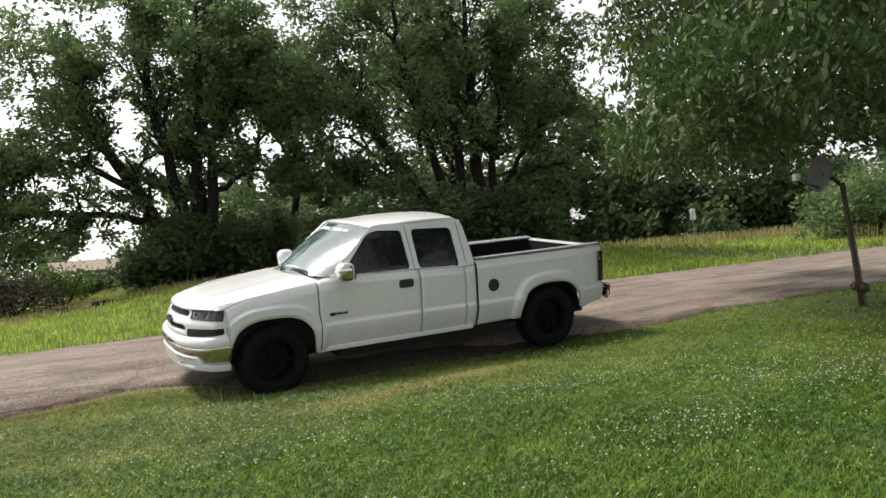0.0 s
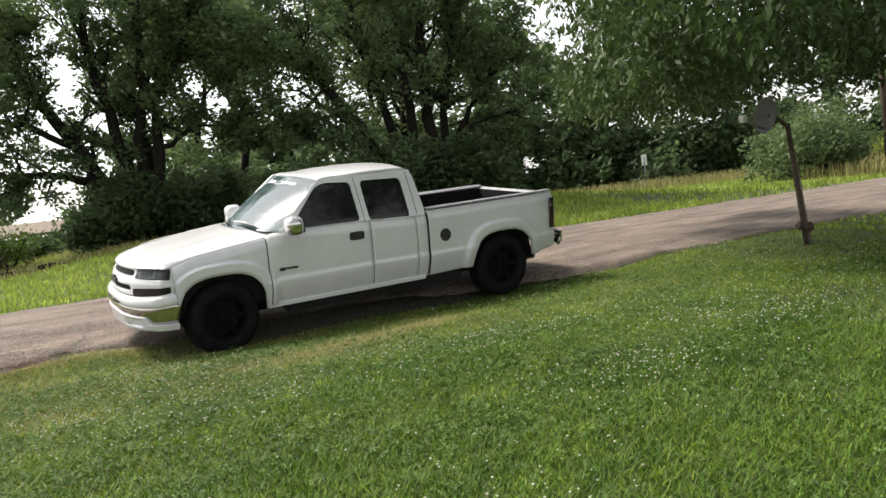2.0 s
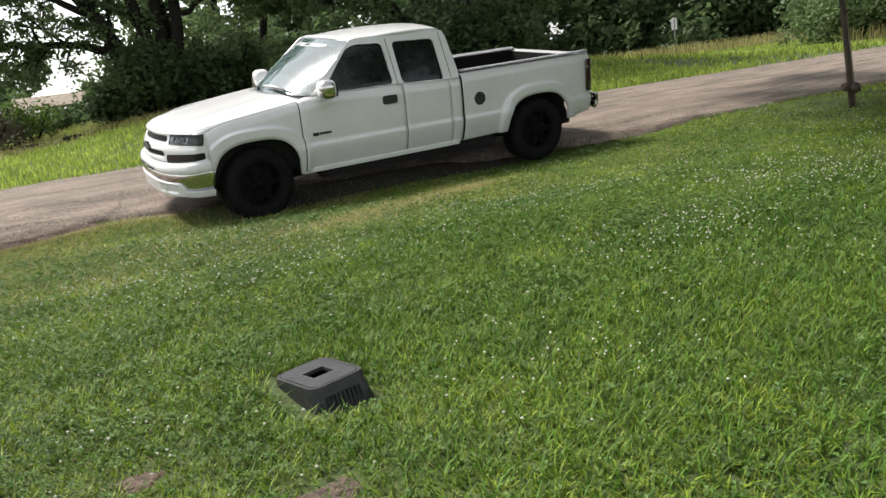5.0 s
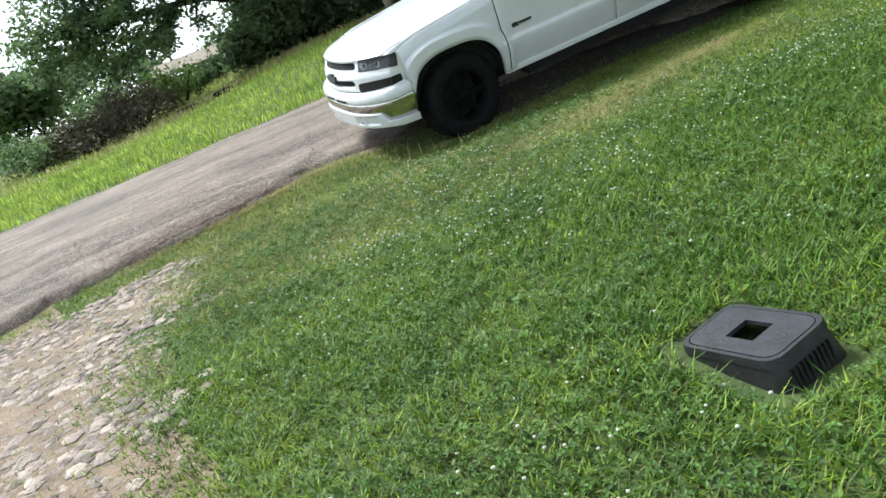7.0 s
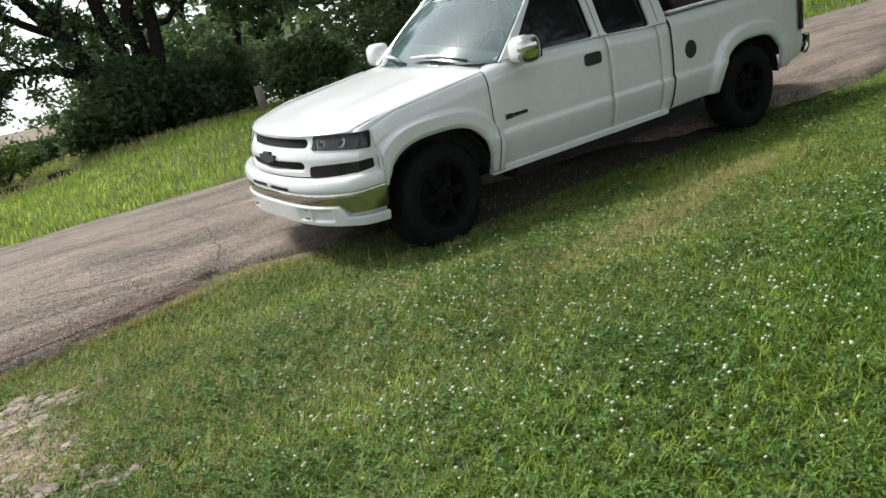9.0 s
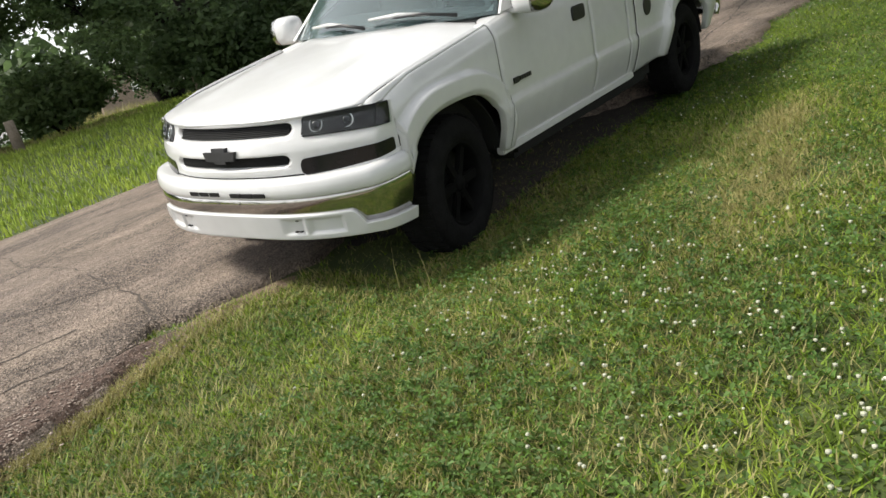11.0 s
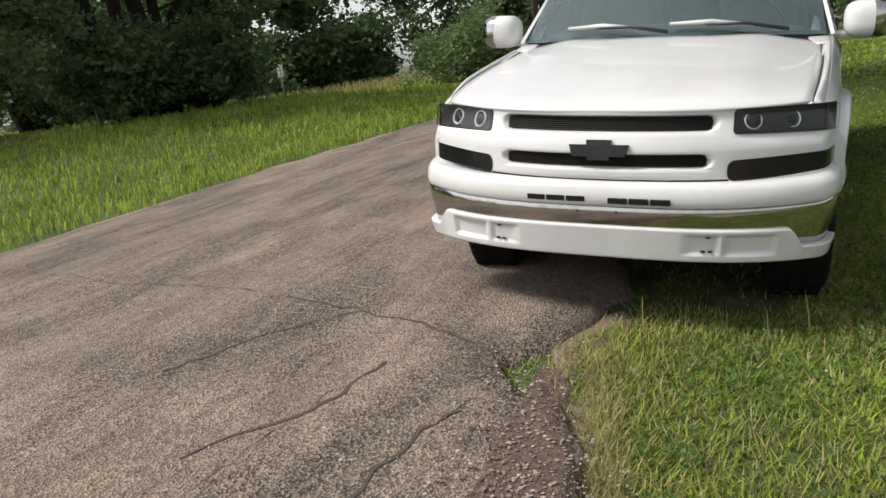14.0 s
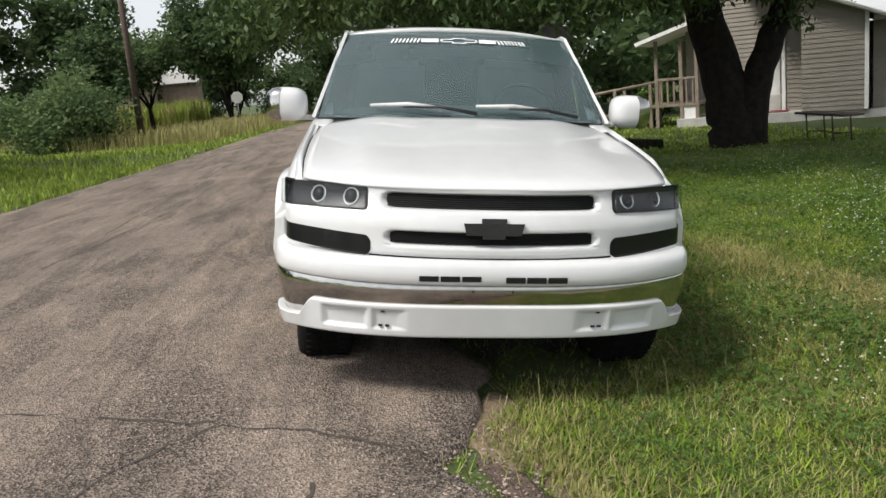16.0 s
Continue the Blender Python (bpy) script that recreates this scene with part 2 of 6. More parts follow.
def thing(name, m=None, label="", category="", group="", kind=""):
    ob = tagged(new(name), label, category, group, kind)
    ob.matrix_basis = m or Matrix.Identity(4)
    return ob


def raw(name, verts, faces, material, parent=None, smooth=False):
    """A mesh object from numpy arrays: verts (n, 3), faces (m, 3 or 4)."""
    verts, faces = np.asarray(verts, np.float32), np.asarray(faces, np.int32)
    me = bpy.data.meshes.new(name)
    k = faces.shape[1]
    me.vertices.add(len(verts))
    me.vertices.foreach_set("co", verts.ravel())
    me.loops.add(faces.size)
    me.loops.foreach_set("vertex_index", faces.ravel())
    me.polygons.add(len(faces))
    me.polygons.foreach_set("loop_start", np.arange(0, faces.size, k, dtype=np.int32))
    me.polygons.foreach_set("use_smooth", np.full(len(faces), smooth))
    me.update(calc_edges=True)
    me.materials.append(material)
    ob = new(name, me)
    ob.parent = parent
    return ob


def box(bm, lo, hi, m=None, bevel=0.0):
    """Adds a box between two corners."""
    c = [(a + b) / 2 for a, b in zip(lo, hi)]
    s = [abs(b - a) for a, b in zip(lo, hi)]
    t = Matrix.Translation(c) @ Matrix.Diagonal((*s, 1))
    r = bmesh.ops.create_cube(bm, size=1, matrix=(m @ t) if m else t)
    if bevel:
        vs = set(r["verts"])
        bmesh.ops.bevel(bm, geom=[e for e in bm.edges if e.verts[0] in vs and e.verts[1] in vs], offset=bevel, segments=2, affect="EDGES", clamp_overlap=True)
    return bm


def box_part(name, lo, hi, material, parent=None, bevel=0.008, m=None, label=""):
    return part(name, box(bmesh.new(), lo, hi, m, bevel), material, parent, label)


def tube(bm, pts, radii, sides=8, cap=True):
    """Adds a tapered tube along points."""
    pts = [Vector(p) for p in pts]
    rings, u = [], None
    for i, p in enumerate(pts):
        d = (pts[min(i + 1, len(pts) - 1)] - pts[max(i - 1, 0)]).normalized()
        # the ring's first spoke is carried on from ring to ring
        u = u - d * u.dot(d) if u else Vector((0, 0, 0))
        if u.length < 0.2:
            u = d.orthogonal() if abs(d.z) > 0.99 else d.cross(Vector((0, 0, 1)))
        u.normalize()
        v = d.cross(u)
        r = radii[i] if isinstance(radii, (list, tuple)) else radii
        rings.append([bm.verts.new(p + (u * math.cos(a) + v * math.sin(a)) * r) for a in (2 * math.pi * k / sides for k in range(sides))])
    for a, b in zip(rings, rings[1:]):
        for k in range(sides):
            bm.faces.new((a[k], a[(k + 1) % sides], b[(k + 1) % sides], b[k]))
    if cap:
        bm.faces.new(rings[0][::-1])
        bm.faces.new(rings[-1])
    return bm


def tube_part(name, pts, radii, material, parent=None, sides=10, label=""):
    bm = tube(bmesh.new(), pts, radii, sides)
    bmesh.ops.recalc_face_normals(bm, faces=bm.faces[:])
    return part(name, bm, material, parent, label, True)


def lathe(bm, profile, sides=40, m=None):
    """Adds a ring turned round the y axis from (radius, y) pairs."""
    m = m or Matrix.Identity(4)
    rings = [[bm.verts.new(m @ Vector((r * math.cos(a), y, r * math.sin(a)))) for a in (2 * math.pi * k / sides for k in range(sides))] for r, y in profile]
    for a, b in zip(rings, rings[1:]):
        for k in range(sides):
            bm.faces.new((a[k], a[(k + 1) % sides], b[(k + 1) % sides], b[k]))
    return bm


def grid(bm, f, us, vs, thick=0.0, flip=False):
    """Adds a sheet f(u, v) over the values us and vs."""
    rows = [[bm.verts.new(f(u, v)) for v in vs] for u in us]
    fs = []
    for a, b in zip(rows, rows[1:]):
        for k in range(len(vs) - 1):
            q = (a[k], a[k + 1], b[k + 1], b[k])
            fs.append(bm.faces.new(q[::-1] if flip else q))
    if thick:
        bm.normal_update()
        bmesh.ops.solidify(bm, geom=fs, thickness=thick)
    return bm


from mathutils.geometry import tessellate_polygon


def plate(bm, outline, holes, f, thick):
    """Adds a flat panel with holes; f maps (u, v) into space and thick goes along f's normal."""
    loops = [[Vector((u, v, 0)) for u, v in loop] for loop in (outline, *holes)]
    flat = [p for loop in loops for p in loop]
    vs = [bm.verts.new(f(p.x, p.y)) for p in flat]
    fs = []
    for t in tessellate_polygon(loops):
        try:
            fs.append(bm.faces.new([vs[i] for i in t]))
        except ValueError:
            pass
    bmesh.ops.recalc_face_normals(bm, faces=fs)
    ext = bmesh.ops.extrude_face_region(bm, geom=fs)
    nv = [e for e in ext["geom"] if isinstance(e, bmesh.types.BMVert)]
    n = (Vector(f(outline[0][0], outline[0][1] + 0.1)) - Vector(f(*outline[0]))).cross(Vector(f(outline[0][0] + 0.1, outline[0][1])) - Vector(f(*outline[0]))).normalized()
    bmesh.ops.translate(bm, verts=nv, vec=n * thick)
    bmesh.ops.recalc_face_normals(bm, faces=bm.faces[:])
    return bm


def rounded(loop, r, n=4):
    """Rounds the corners of a loop of (u, v)."""
    out = []
    for i, p in enumerate(loop):
        p, a, b = Vector(p), Vector(loop[i - 1]), Vector(loop[(i + 1) % len(loop)])
        ra = min(r, (a - p).length * 0.45, (b - p).length * 0.45)
        s, e = p + (a - p).normalized() * ra, p + (b - p).normalized() * ra
        for k in range(n + 1):
            t = k / n
            q = s * (1 - t) ** 2 + p * 2 * t * (1 - t) + e * t * t
            out.append((q.x, q.y))
    return out


def smoothstep(a, b, x):
    t = np.clip((np.asarray(x, float) - a) / (b - a), 0, 1)
    return t * t * (3 - 2 * t)


# ---- ground shape ----
def road_edges(x):
    """The near and the far edge of the road at x."""
    near = np.interp(x, [-400, -8, -3.8, -2.0, -1.6, -1.42, -1.2, -0.86, -0.4, 2.0, 4.8, 7, 10, 12, 16, 30, 60, 400], [14, -0.9, -0.58, -0.20, 0.04, 0.15, 0.12, 0.0, 0.03, 0.03, -1.0, -1.1, -1.1, -1.35, -1.5, -1.2, -3, -60])
    far = np.interp(x, [-400, -8, -3, 1, 5, 11, 17, 30, 60, 400], [20, 5.35, 5.3, 5.5, 5.6, 5.4, 5.0, 4.6, 1.8, -55])
    return near, far


def road_height(x, y):
    n, f = road_edges(x)
    c = (n + f) / 2 + 0.1
    d = (y - c) / np.maximum(f - n, 1)
    return 0.235 - np.where(d < 0, 0.64, 0.10) * d * d


def lawn_height(x, y):
    """The lawn, the bank and the fields without the road."""
    x, y = np.asarray(x, float), np.asarray(y, float)
    z = 0.05 - 0.09 * smoothstep(0.4, -1.0, y) + 0.16 * smoothstep(3, 6, y) - 0.075 * np.exp(-((y + 1.1) / 0.7) ** 2) * smoothstep(-1.6, -0.6, x) * (1 - smoothstep(4.5, 7, x))
    z = z + 0.085 * smoothstep(3.6, 5.4, x) * np.exp(-((y + 1.5) / 0.8) ** 2)
    z = z - np.clip(-y - 4.3, 0, 6) * 0.035 * (1 - smoothstep(1, 8, x))
    z = z - 0.05 * np.exp(-((x + 1.5) / 0.34) ** 2 - ((y + 6.1) / 0.36) ** 2)
    off = 0.35 * np.maximum(0, y - 12)
    bank = 0.62 * smoothstep(-3, 4, x) * (1 - smoothstep(15 + off, 24 + off, x)) + 0.05
    z = z + bank * smoothstep(6, 13, y) * (1 - 0.25 * smoothstep(30, 60, y))
    z = z - 0.18 * smoothstep(8, 13, x) * smoothstep(3, 7, -y)
    return z - 0.25 * smoothstep(20, 32, x)


def ground_height(x, y):
    n, f = road_edges(x)
    inside = smoothstep(-0.1, 0.25, y - n) * smoothstep(-0.1, 0.25, f - y)
    return lawn_height(x, y) * (1 - inside) + (road_height(x, y) - 0.07) * inside


# ---- the setting ----
def spread(fine_lo, fine_hi, step, reach):
    inner = np.arange(fine_lo, fine_hi + step / 2, step)
    out = np.geomspace(step, reach, 26)
    return np.concatenate([fine_lo - out[::-1], inner, fine_hi + out])


def sheet(xs, ys, height):
    X, Y = np.meshgrid(xs, ys, indexing="ij")
    V = np.stack([X, Y, height(X, Y)], -1).reshape(-1, 3)
    i = np.arange(len(xs) - 1)[:, None] * len(ys) + np.arange(len(ys) - 1)[None, :]
    i = i.ravel()
    return V, np.stack([i, i + len(ys), i + len(ys) + 1, i + 1], 1)


def lumpy(x, y):
    return ground_height(x, y) + 0.012 * np.sin(2.1 * x + 1.3 * np.sin(1.7 * y)) * np.cos(1.9 * y + 0.6 * x)


gv, gf = sheet(spread(-9, 16, 0.2, 1500), spread(-13, 14, 0.2, 1500), lumpy)
tagged(raw("ground", gv, gf, M_SOIL, smooth=True), "mown green lawn and grassy verge with bare patches", "ground", kind="structure")

rx = np.concatenate([np.linspace(-120, -8, 30), np.arange(-7.8, 16, 0.16), np.linspace(16, 90, 50)])
rt = np.concatenate([[-0.012, -0.004], np.linspace(0, 1, 34), [1.004, 1.012]])
RX, RT = np.meshgrid(rx, rt, indexing="ij")
RN, RF = road_edges(RX)
ragged = 0.07 * np.sin(3.1 * RX) + 0.05 * np.sin(7.7 * RX + 1) + 0.03 * np.sin(17.0 * RX)
RY = RN + ragged * (1 - RT) + (RF - RN) * RT + 0.04 * np.sin(4.3 * RX) * RT
RZ = road_height(RX, RY) + 0.006 * np.sin(5 * RX + 2 * RY) * np.sin(3 * RY)
RZ = RZ - np.where((RT < 0) | (RT > 1), 0.09, 0) - np.where((RT == rt[1]) | (RT == rt[-2]), -0.03, 0)
ri = (np.arange(len(rx) - 1)[:, None] * len(rt) + np.arange(len(rt) - 1)[None, :]).ravel()
road = raw("road", np.stack([RX, RY, RZ], -1).reshape(-1, 3), np.stack([ri, ri + len(rt), ri + len(rt) + 1, ri + 1], 1), M_CHIPS, smooth=True)
tagged(road, "cracked old asphalt road with coarse worn aggregate", "road", kind="structure")

# ---- the pickup truck, in its own frame: x to the rear, y to its right, z up from the tyres ----
TILT = Matrix(((0.99966, 0.02090, -0.01531, 0.0000), (-0.02253, 0.99316, -0.11461, -0.0487), (0.01281, 0.11492, 0.99329, -0.0320), (0, 0, 0, 1)))
truck = thing("pickup_truck", TILT, "white extended-cab pickup truck parked half on the grass", "pickup truck")
AXLES, HUB_Z, TYRE_R = (0.02, 3.645), 0.385, 0.385
ROCKER = 0.43


def side_top(x):
    """The height of the shoulder line."""
    return float(np.interp(x, [-0.65, -0.47, -0.38, -0.25, 0.5, 0.9, 1.7, 2.5, 2.56, 4.5], [0.988, 0.996, 1.030, 1.070, 1.165, 1.215, 1.20, 1.17, 1.215, 1.235]))


def side_bottom(x):
    z = float(np.interp(x, [-0.65, -0.46, -0.455, 0.5, 2.5, 2.6, 4.1, 4.5], [0.745, 0.745, 0.45, ROCKER, ROCKER, ROCKER, 0.46, 0.52]))
    for a, r in zip(AXLES, (0.475, 0.465)):
        d = abs(x - a)
        if d < r:
            z = max(z, HUB_Z + (r ** 2.8 - d ** 2.8) ** (1 / 2.8) * 0.99)
    return z


def side_out(x, z):
    """How far the body side stands from the middle plane."""
    w = 0.965 + 0.012 * math.exp(-((z - 0.88) / 0.22) ** 2)
    w -= 0.075 * max(0, (0.68 - z) / 0.25) ** 1.5
    w += 0.016 * float(smoothstep(0.722, 0.700, z))
    t = max(0, (z - (side_top(x) - 0.10)) / 0.10)
    w -= 0.045 * t * t
    w -= 0.022 * max(0, (-0.25 - x) / 0.35) ** 2
    w -= 0.03 * max(0, (x - 4.2) / 0.3) ** 2
    for a, r in zip(AXLES, (0.475, 0.465)):
        d = (abs(x - a) ** 2.8 + abs(z - HUB_Z) ** 2.8) ** (1 / 2.8)
        w += 0.052 * float(smoothstep(r + 0.135, r + 0.105, d)) * (1 - 0.4 * float(smoothstep(r + 0.03, r - 0.01, d)))
    return w


def body_side(name, x0, x1, s, parent, n=40, label=""):
    bm = bmesh.new()
    us = np.linspace(x0, x1, n)
    vs = np.linspace(0, 1, 40)

    def f(x, v):
        zb, zt = side_bottom(x), side_top(x)
        z = zb + (zt - zb) * v
        return (x, s * side_out(x, z), z)
    grid(bm, f, us, vs, flip=s > 0)
    ext = bmesh.ops.extrude_edge_only(bm, edges=[e for e in bm.edges if e.is_boundary])
    nv = [e for e in ext["geom"] if isinstance(e, bmesh.types.BMVert)]
    bmesh.ops.translate(bm, verts=nv, vec=(0, -s * 0.045, 0))
    bmesh.ops.recalc_face_normals(bm, faces=bm.faces[:])
    return part(name, bm, M_PAINT, parent, label, True)


for s in (-1, 1):
    body_side("fender", -0.462, 0.535, s, truck, 76)
    door = body_side("door", 0.547, 1.79, s, truck, 30)
    rear_door = body_side("rear_door", 1.799, 2.40, s, truck, 16)
    body_side("cab_corner", 2.404, 2.535, s, truck, 5)
    body_side("bed_side", 2.565, 4.49, s, truck, 120)
    # dark seams between the panels
    for x0, x1 in ((0.534, 0.548), (1.789, 1.800), (2.400, 2.405), (2.534, 2.566)):
        bm = bmesh.new()
        xm = (x0 + x1) / 2
        za, zb = side_bottom(xm) + 0.01, side_top(xm) - 0.015
        grid(bm, lambda x, z: (x, s * (side_out(xm, z) - 0.005), z), (x0, x1), np.linspace(za, zb, 24))
        part("panel_seam", bm, M_GAP, truck)
    # handle and its recess
    bm = bmesh.new()
    plate(bm, rounded([(1.515, 1.005), (1.695, 1.005), (1.695, 1.10), (1.515, 1.10)], 0.03), [], lambda u, v, s=s: (u, s * 0.972, v), 0.014 * s)
    part("door_handle", bm, M_BLACK, door, "black plastic door handle")
    if s < 0:
        bm = lathe(bmesh.new(), [(0.0, -0.984), (0.070, -0.984), (0.078, -0.978), (0.078, -0.95)], 28, Matrix.Translation((2.785, 0, 0.90)))
        part("fuel_door", bm, M_BLACK, truck, "round black fuel filler door")
    # badge drawn as plain bars
    bm = bmesh.new()
    box(bm, (0.655, s * 0.985 - 0.004, 0.795), (0.72, s * 0.985 + 0.004, 0.83))
    for k in range(5):
        box(bm, (0.73 + k * 0.028, s * 0.985 - 0.004, 0.802), (0.752 + k * 0.028, s * 0.985 + 0.004, 0.826))
    part("badge", bm, M_BLACK, door, "small dark badge bars")
    # rocker trim under the doors
    bm = bmesh.new()
    box(bm, (0.50, s * 0.90 - 0.03, 0.40), (2.50, s * 0.90 + 0.03, 0.455), None, 0.01)
    part("rocker_panel", bm, M_PAINT, truck)

# dark structure behind the gaps
for nm, lo, hi in (("engine_bay", (-0.52, -0.80, 0.45), (0.50, 0.80, 0.98)), ("floor_pan", (0.50, -0.88, 0.42), (2.50, 0.88, 0.60)), ("bed_frame", (2.55, -0.45, 0.40), (4.45, 0.45, 0.70)), ("door_core", (0.54, -0.925, 0.46), (2.53, -0.89, 1.12)), ("door_core", (0.54, 0.89, 0.46), (2.53, 0.925, 1.12))):
    box_part(nm, lo, hi, M_GAP, truck, 0.02)
for a in AXLES:
    for s in (-1, 1):
        bm = bmesh.new()
        us = np.linspace(0.03 * math.pi, 0.97 * math.pi, 24)
        grid(bm, lambda t, w, a=a: (a + 0.49 * math.cos(t), w, HUB_Z + 0.50 * math.sin(t)), us, [s * 0.50, s * 0.70, s * 0.915], 0.012)
        part("wheel_liner", bm, M_GAP, truck)
    tube_part("axle", [(a, -0.7, HUB_Z), (a, 0.7, HUB_Z)], 0.05, M_GAP, truck)


def hood_front(y):
    return -0.805 + 0.235 * (abs(y) / 0.86) ** 2.6


def hood_rear(y):
    return 0.42 + 0.22 * (abs(y) / 0.86) ** 2


def hood_z(u, y):
    a = abs(y) / 0.86
    lip = (0.016 - 0.012 * min(1, a) ** 4) * max(0, 1 - u / 0.05) ** 2
    return 1.008 + (0.225 - 0.04 * a * a) * u ** (0.78 - 0.10 * a ** 3) - 0.02 * a ** 4 * u + 0.013 * math.exp(-((abs(y) - 0.54) / 0.14) ** 2) * min(1, u * 4) - lip


def hood_edge(u):
    """Half the hood's width, drawn in towards the nose."""
    return 0.884 - 0.014 * (1 - min(1, u / 0.22)) ** 2


def hood_point(u, v):
    y = v * hood_edge(u)
    return (hood_front(y) + (hood_rear(y) - hood_front(y)) * u, y, hood_z(u, y))


bm = bmesh.new()
grid(bm, hood_point, np.concatenate([[0, 0.006, 0.014, 0.026, 0.04], np.linspace(0.08, 1, 24)]), np.linspace(-1, 1, 37), 0.02, flip=True)
bmesh.ops.recalc_face_normals(bm, faces=bm.faces[:])
part("hood", bm, M_PAINT, truck, "white hood with two soft raised ridges", True)


def corner_y(x):
    """The outline of the front corner seen from above."""
    return float(np.interp(x, [-0.622, -0.608, -0.578, -0.545, -0.52, -0.49, -0.455, -0.44], [0.787, 0.814, 0.864, 0.919, 0.941, 0.957, 0.967, 1.2]))


# fender tops, from the hood's edge to the shoulder
EDGE_U = np.linspace(0, 1, 120)
EDGE_X = [hood_point(u, 1)[0] for u in EDGE_U]
for s in (-1, 1):
    bm = bmesh.new()

    def fender_top(x, t, s=s):
        a = Vector((x, s * min(side_out(x, side_top(x)) - 0.001, corner_y(x)), side_top(x) + 0.002))
        u = float(np.interp(x, EDGE_X, EDGE_U))
        b = Vector((x, s * (hood_edge(u) + 0.005), hood_z(u, hood_edge(u)) - 0.002))
        p = a.lerp(b, t)
        p.z += 0.014 * math.sin(math.pi * t) * min(1, (x + 0.588) / 0.15)
        return p
    grid(bm, fender_top, np.concatenate([np.linspace(-0.586, -0.44, 18), np.linspace(-0.42, 0.535, 36)]), np.linspace(0, 1, 9), 0.004, flip=s < 0)
    bmesh.ops.recalc_face_normals(bm, faces=bm.faces[:])
    part("fender_top", bm, M_PAINT, truck, "", True)
    tube_part("hood_seam", [Vector(hood_point(u, s * 1.003)) + Vector((0, 0, 0.0005)) for u in np.linspace(0.03, 0.98, 24)], 0.0022, M_GAP, truck, 5)
    # cowl side between the hood and the door window
    bm = bmesh.new()

    def cowl_side(x, t, s=s):
        a = Vector((x, s * (side_out(x, side_top(x)) - 0.001), side_top(x)))
        b = Vector((x, s * 0.80, float(np.interp(x, [0.53, 0.62, 0.95], [1.165, 1.185, 1.262]))))
        return a.lerp(b, t)
    grid(bm, cowl_side, np.linspace(0.53, 0.95, 10), np.linspace(0, 1, 4), 0.004, flip=s < 0)
    bmesh.ops.recalc_face_normals(bm, faces=bm.faces[:])
    part("cowl_side", bm, M_PAINT, truck, "", True)
bm = bmesh.new()
grid(bm, lambda t, y: (hood_rear(y) - 0.03 + t * 0.13, y, 1.195 - 0.03 * (abs(y) / 0.86) ** 2 + 0.02 * t), [0, 0.5, 1], np.linspace(-0.84, 0.84, 21), 0.01)
part("cowl_panel", bm, M_BLACK, truck, "black cowl panel under the wipers", True)


# ---- cab above the shoulder ----
def ws_base(y):
    return Vector((0.45 + 0.27 * (abs(y) / 0.90) ** 2, y, 1.225 - 0.02 * (abs(y) / 0.90) ** 2))


def ws_top(y):
    k = 0.765 / 0.90
    return Vector((1.21 + 0.10 * (abs(y) / 0.90) ** 2, y * k, 1.735 - 0.03 * (abs(y) / 0.90) ** 2))


def ws_point(y, t):
    p = ws_base(y).lerp(ws_top(y), t)
    bulge = 0.03 * math.sin(math.pi * t)
    return p + Vector((-bulge * 0.5, 0, bulge * 0.8))


bm = bmesh.new()
grid(bm, ws_point, np.linspace(-0.895, 0.895, 25), np.linspace(0.0, 1, 12))
bmesh.ops.recalc_face_normals(bm, faces=bm.faces[:])
windshield = part("windshield", bm, M_WINDSHIELD, truck, "slightly tinted windshield with a sticker band", True)
# dark border under the glass
bm = bmesh.new()
for y0, y1, t0, t1 in ((-0.90, 0.90, -0.02, 0.04), (-0.90, 0.90, 0.975, 1.015), (-0.905, -0.865, 0, 1), (0.865, 0.905, 0, 1)):
    grid(bm, lambda y, t: ws_point(y, t) + Vector((0.012, 0, -0.008)), np.linspace(y0, y1, 14), np.linspace(t0, t1, 10))
part("windshield_seal", bm, M_GAP, windshield, "", True)
# sticker band: plain bars either side of an outlined cross shape
bm = bmesh.new()


def sticker(y0, y1, t0, t1, lean=0.0):
    q = [(y0 - lean, t0), (y1 - lean, t0), (y1 + lean, t1), (y0 + lean, t1)]
    bm.faces.new([bm.verts.new(ws_point(y, t) + Vector((-0.006, 0, 0.005))) for y, t in q])


for s in (-1, 1):
    for k in range(8):
        sticker(*sorted((s * (0.30 + 0.028 * k), s * (0.312 + 0.028 * k))), 0.825, 0.885, s * -0.008)
    sticker(*sorted((s * 0.155, s * 0.285)), 0.829, 0.881)
    sticker(*sorted((s * 0.125, s * 0.14)), 0.84, 0.87)
    for y0, y1, t0, t1 in ((0.045, 0.125, 0.868, 0.877), (0.045, 0.125, 0.832, 0.841), (0.0, 0.05, 0.884, 0.893), (0.0, 0.05, 0.815, 0.824), (0.043, 0.052, 0.868, 0.893), (0.043, 0.052, 0.815, 0.841)):
        sticker(*sorted((s * y0, s * y1)), t0, t1)
part("sticker_band", bm, M_STICKER, windshield, "white sticker band of slanted bars")


def roof_point(u, v):
    """u along the cab, v across."""
    x0 = 1.20 + 0.11 * v * v
    x = x0 + (2.47 - x0) * u
    z = 1.735 + 0.065 * math.sin(math.pi * min(1, (u * 0.62 + 0.10))) - 0.05 * abs(v) ** 2.4 - 0.07 * max(0, (u - 0.9) / 0.1) ** 2
    return (x, v * (0.748 + 0.018 * math.sin(math.pi * u)), z)


bm = bmesh.new()
grid(bm, roof_point, np.linspace(0, 1, 24), np.linspace(-1, 1, 25), 0.03, flip=True)
bmesh.ops.recalc_face_normals(bm, faces=bm.faces[:])
part("roof", bm, M_PAINT, truck, "", True)


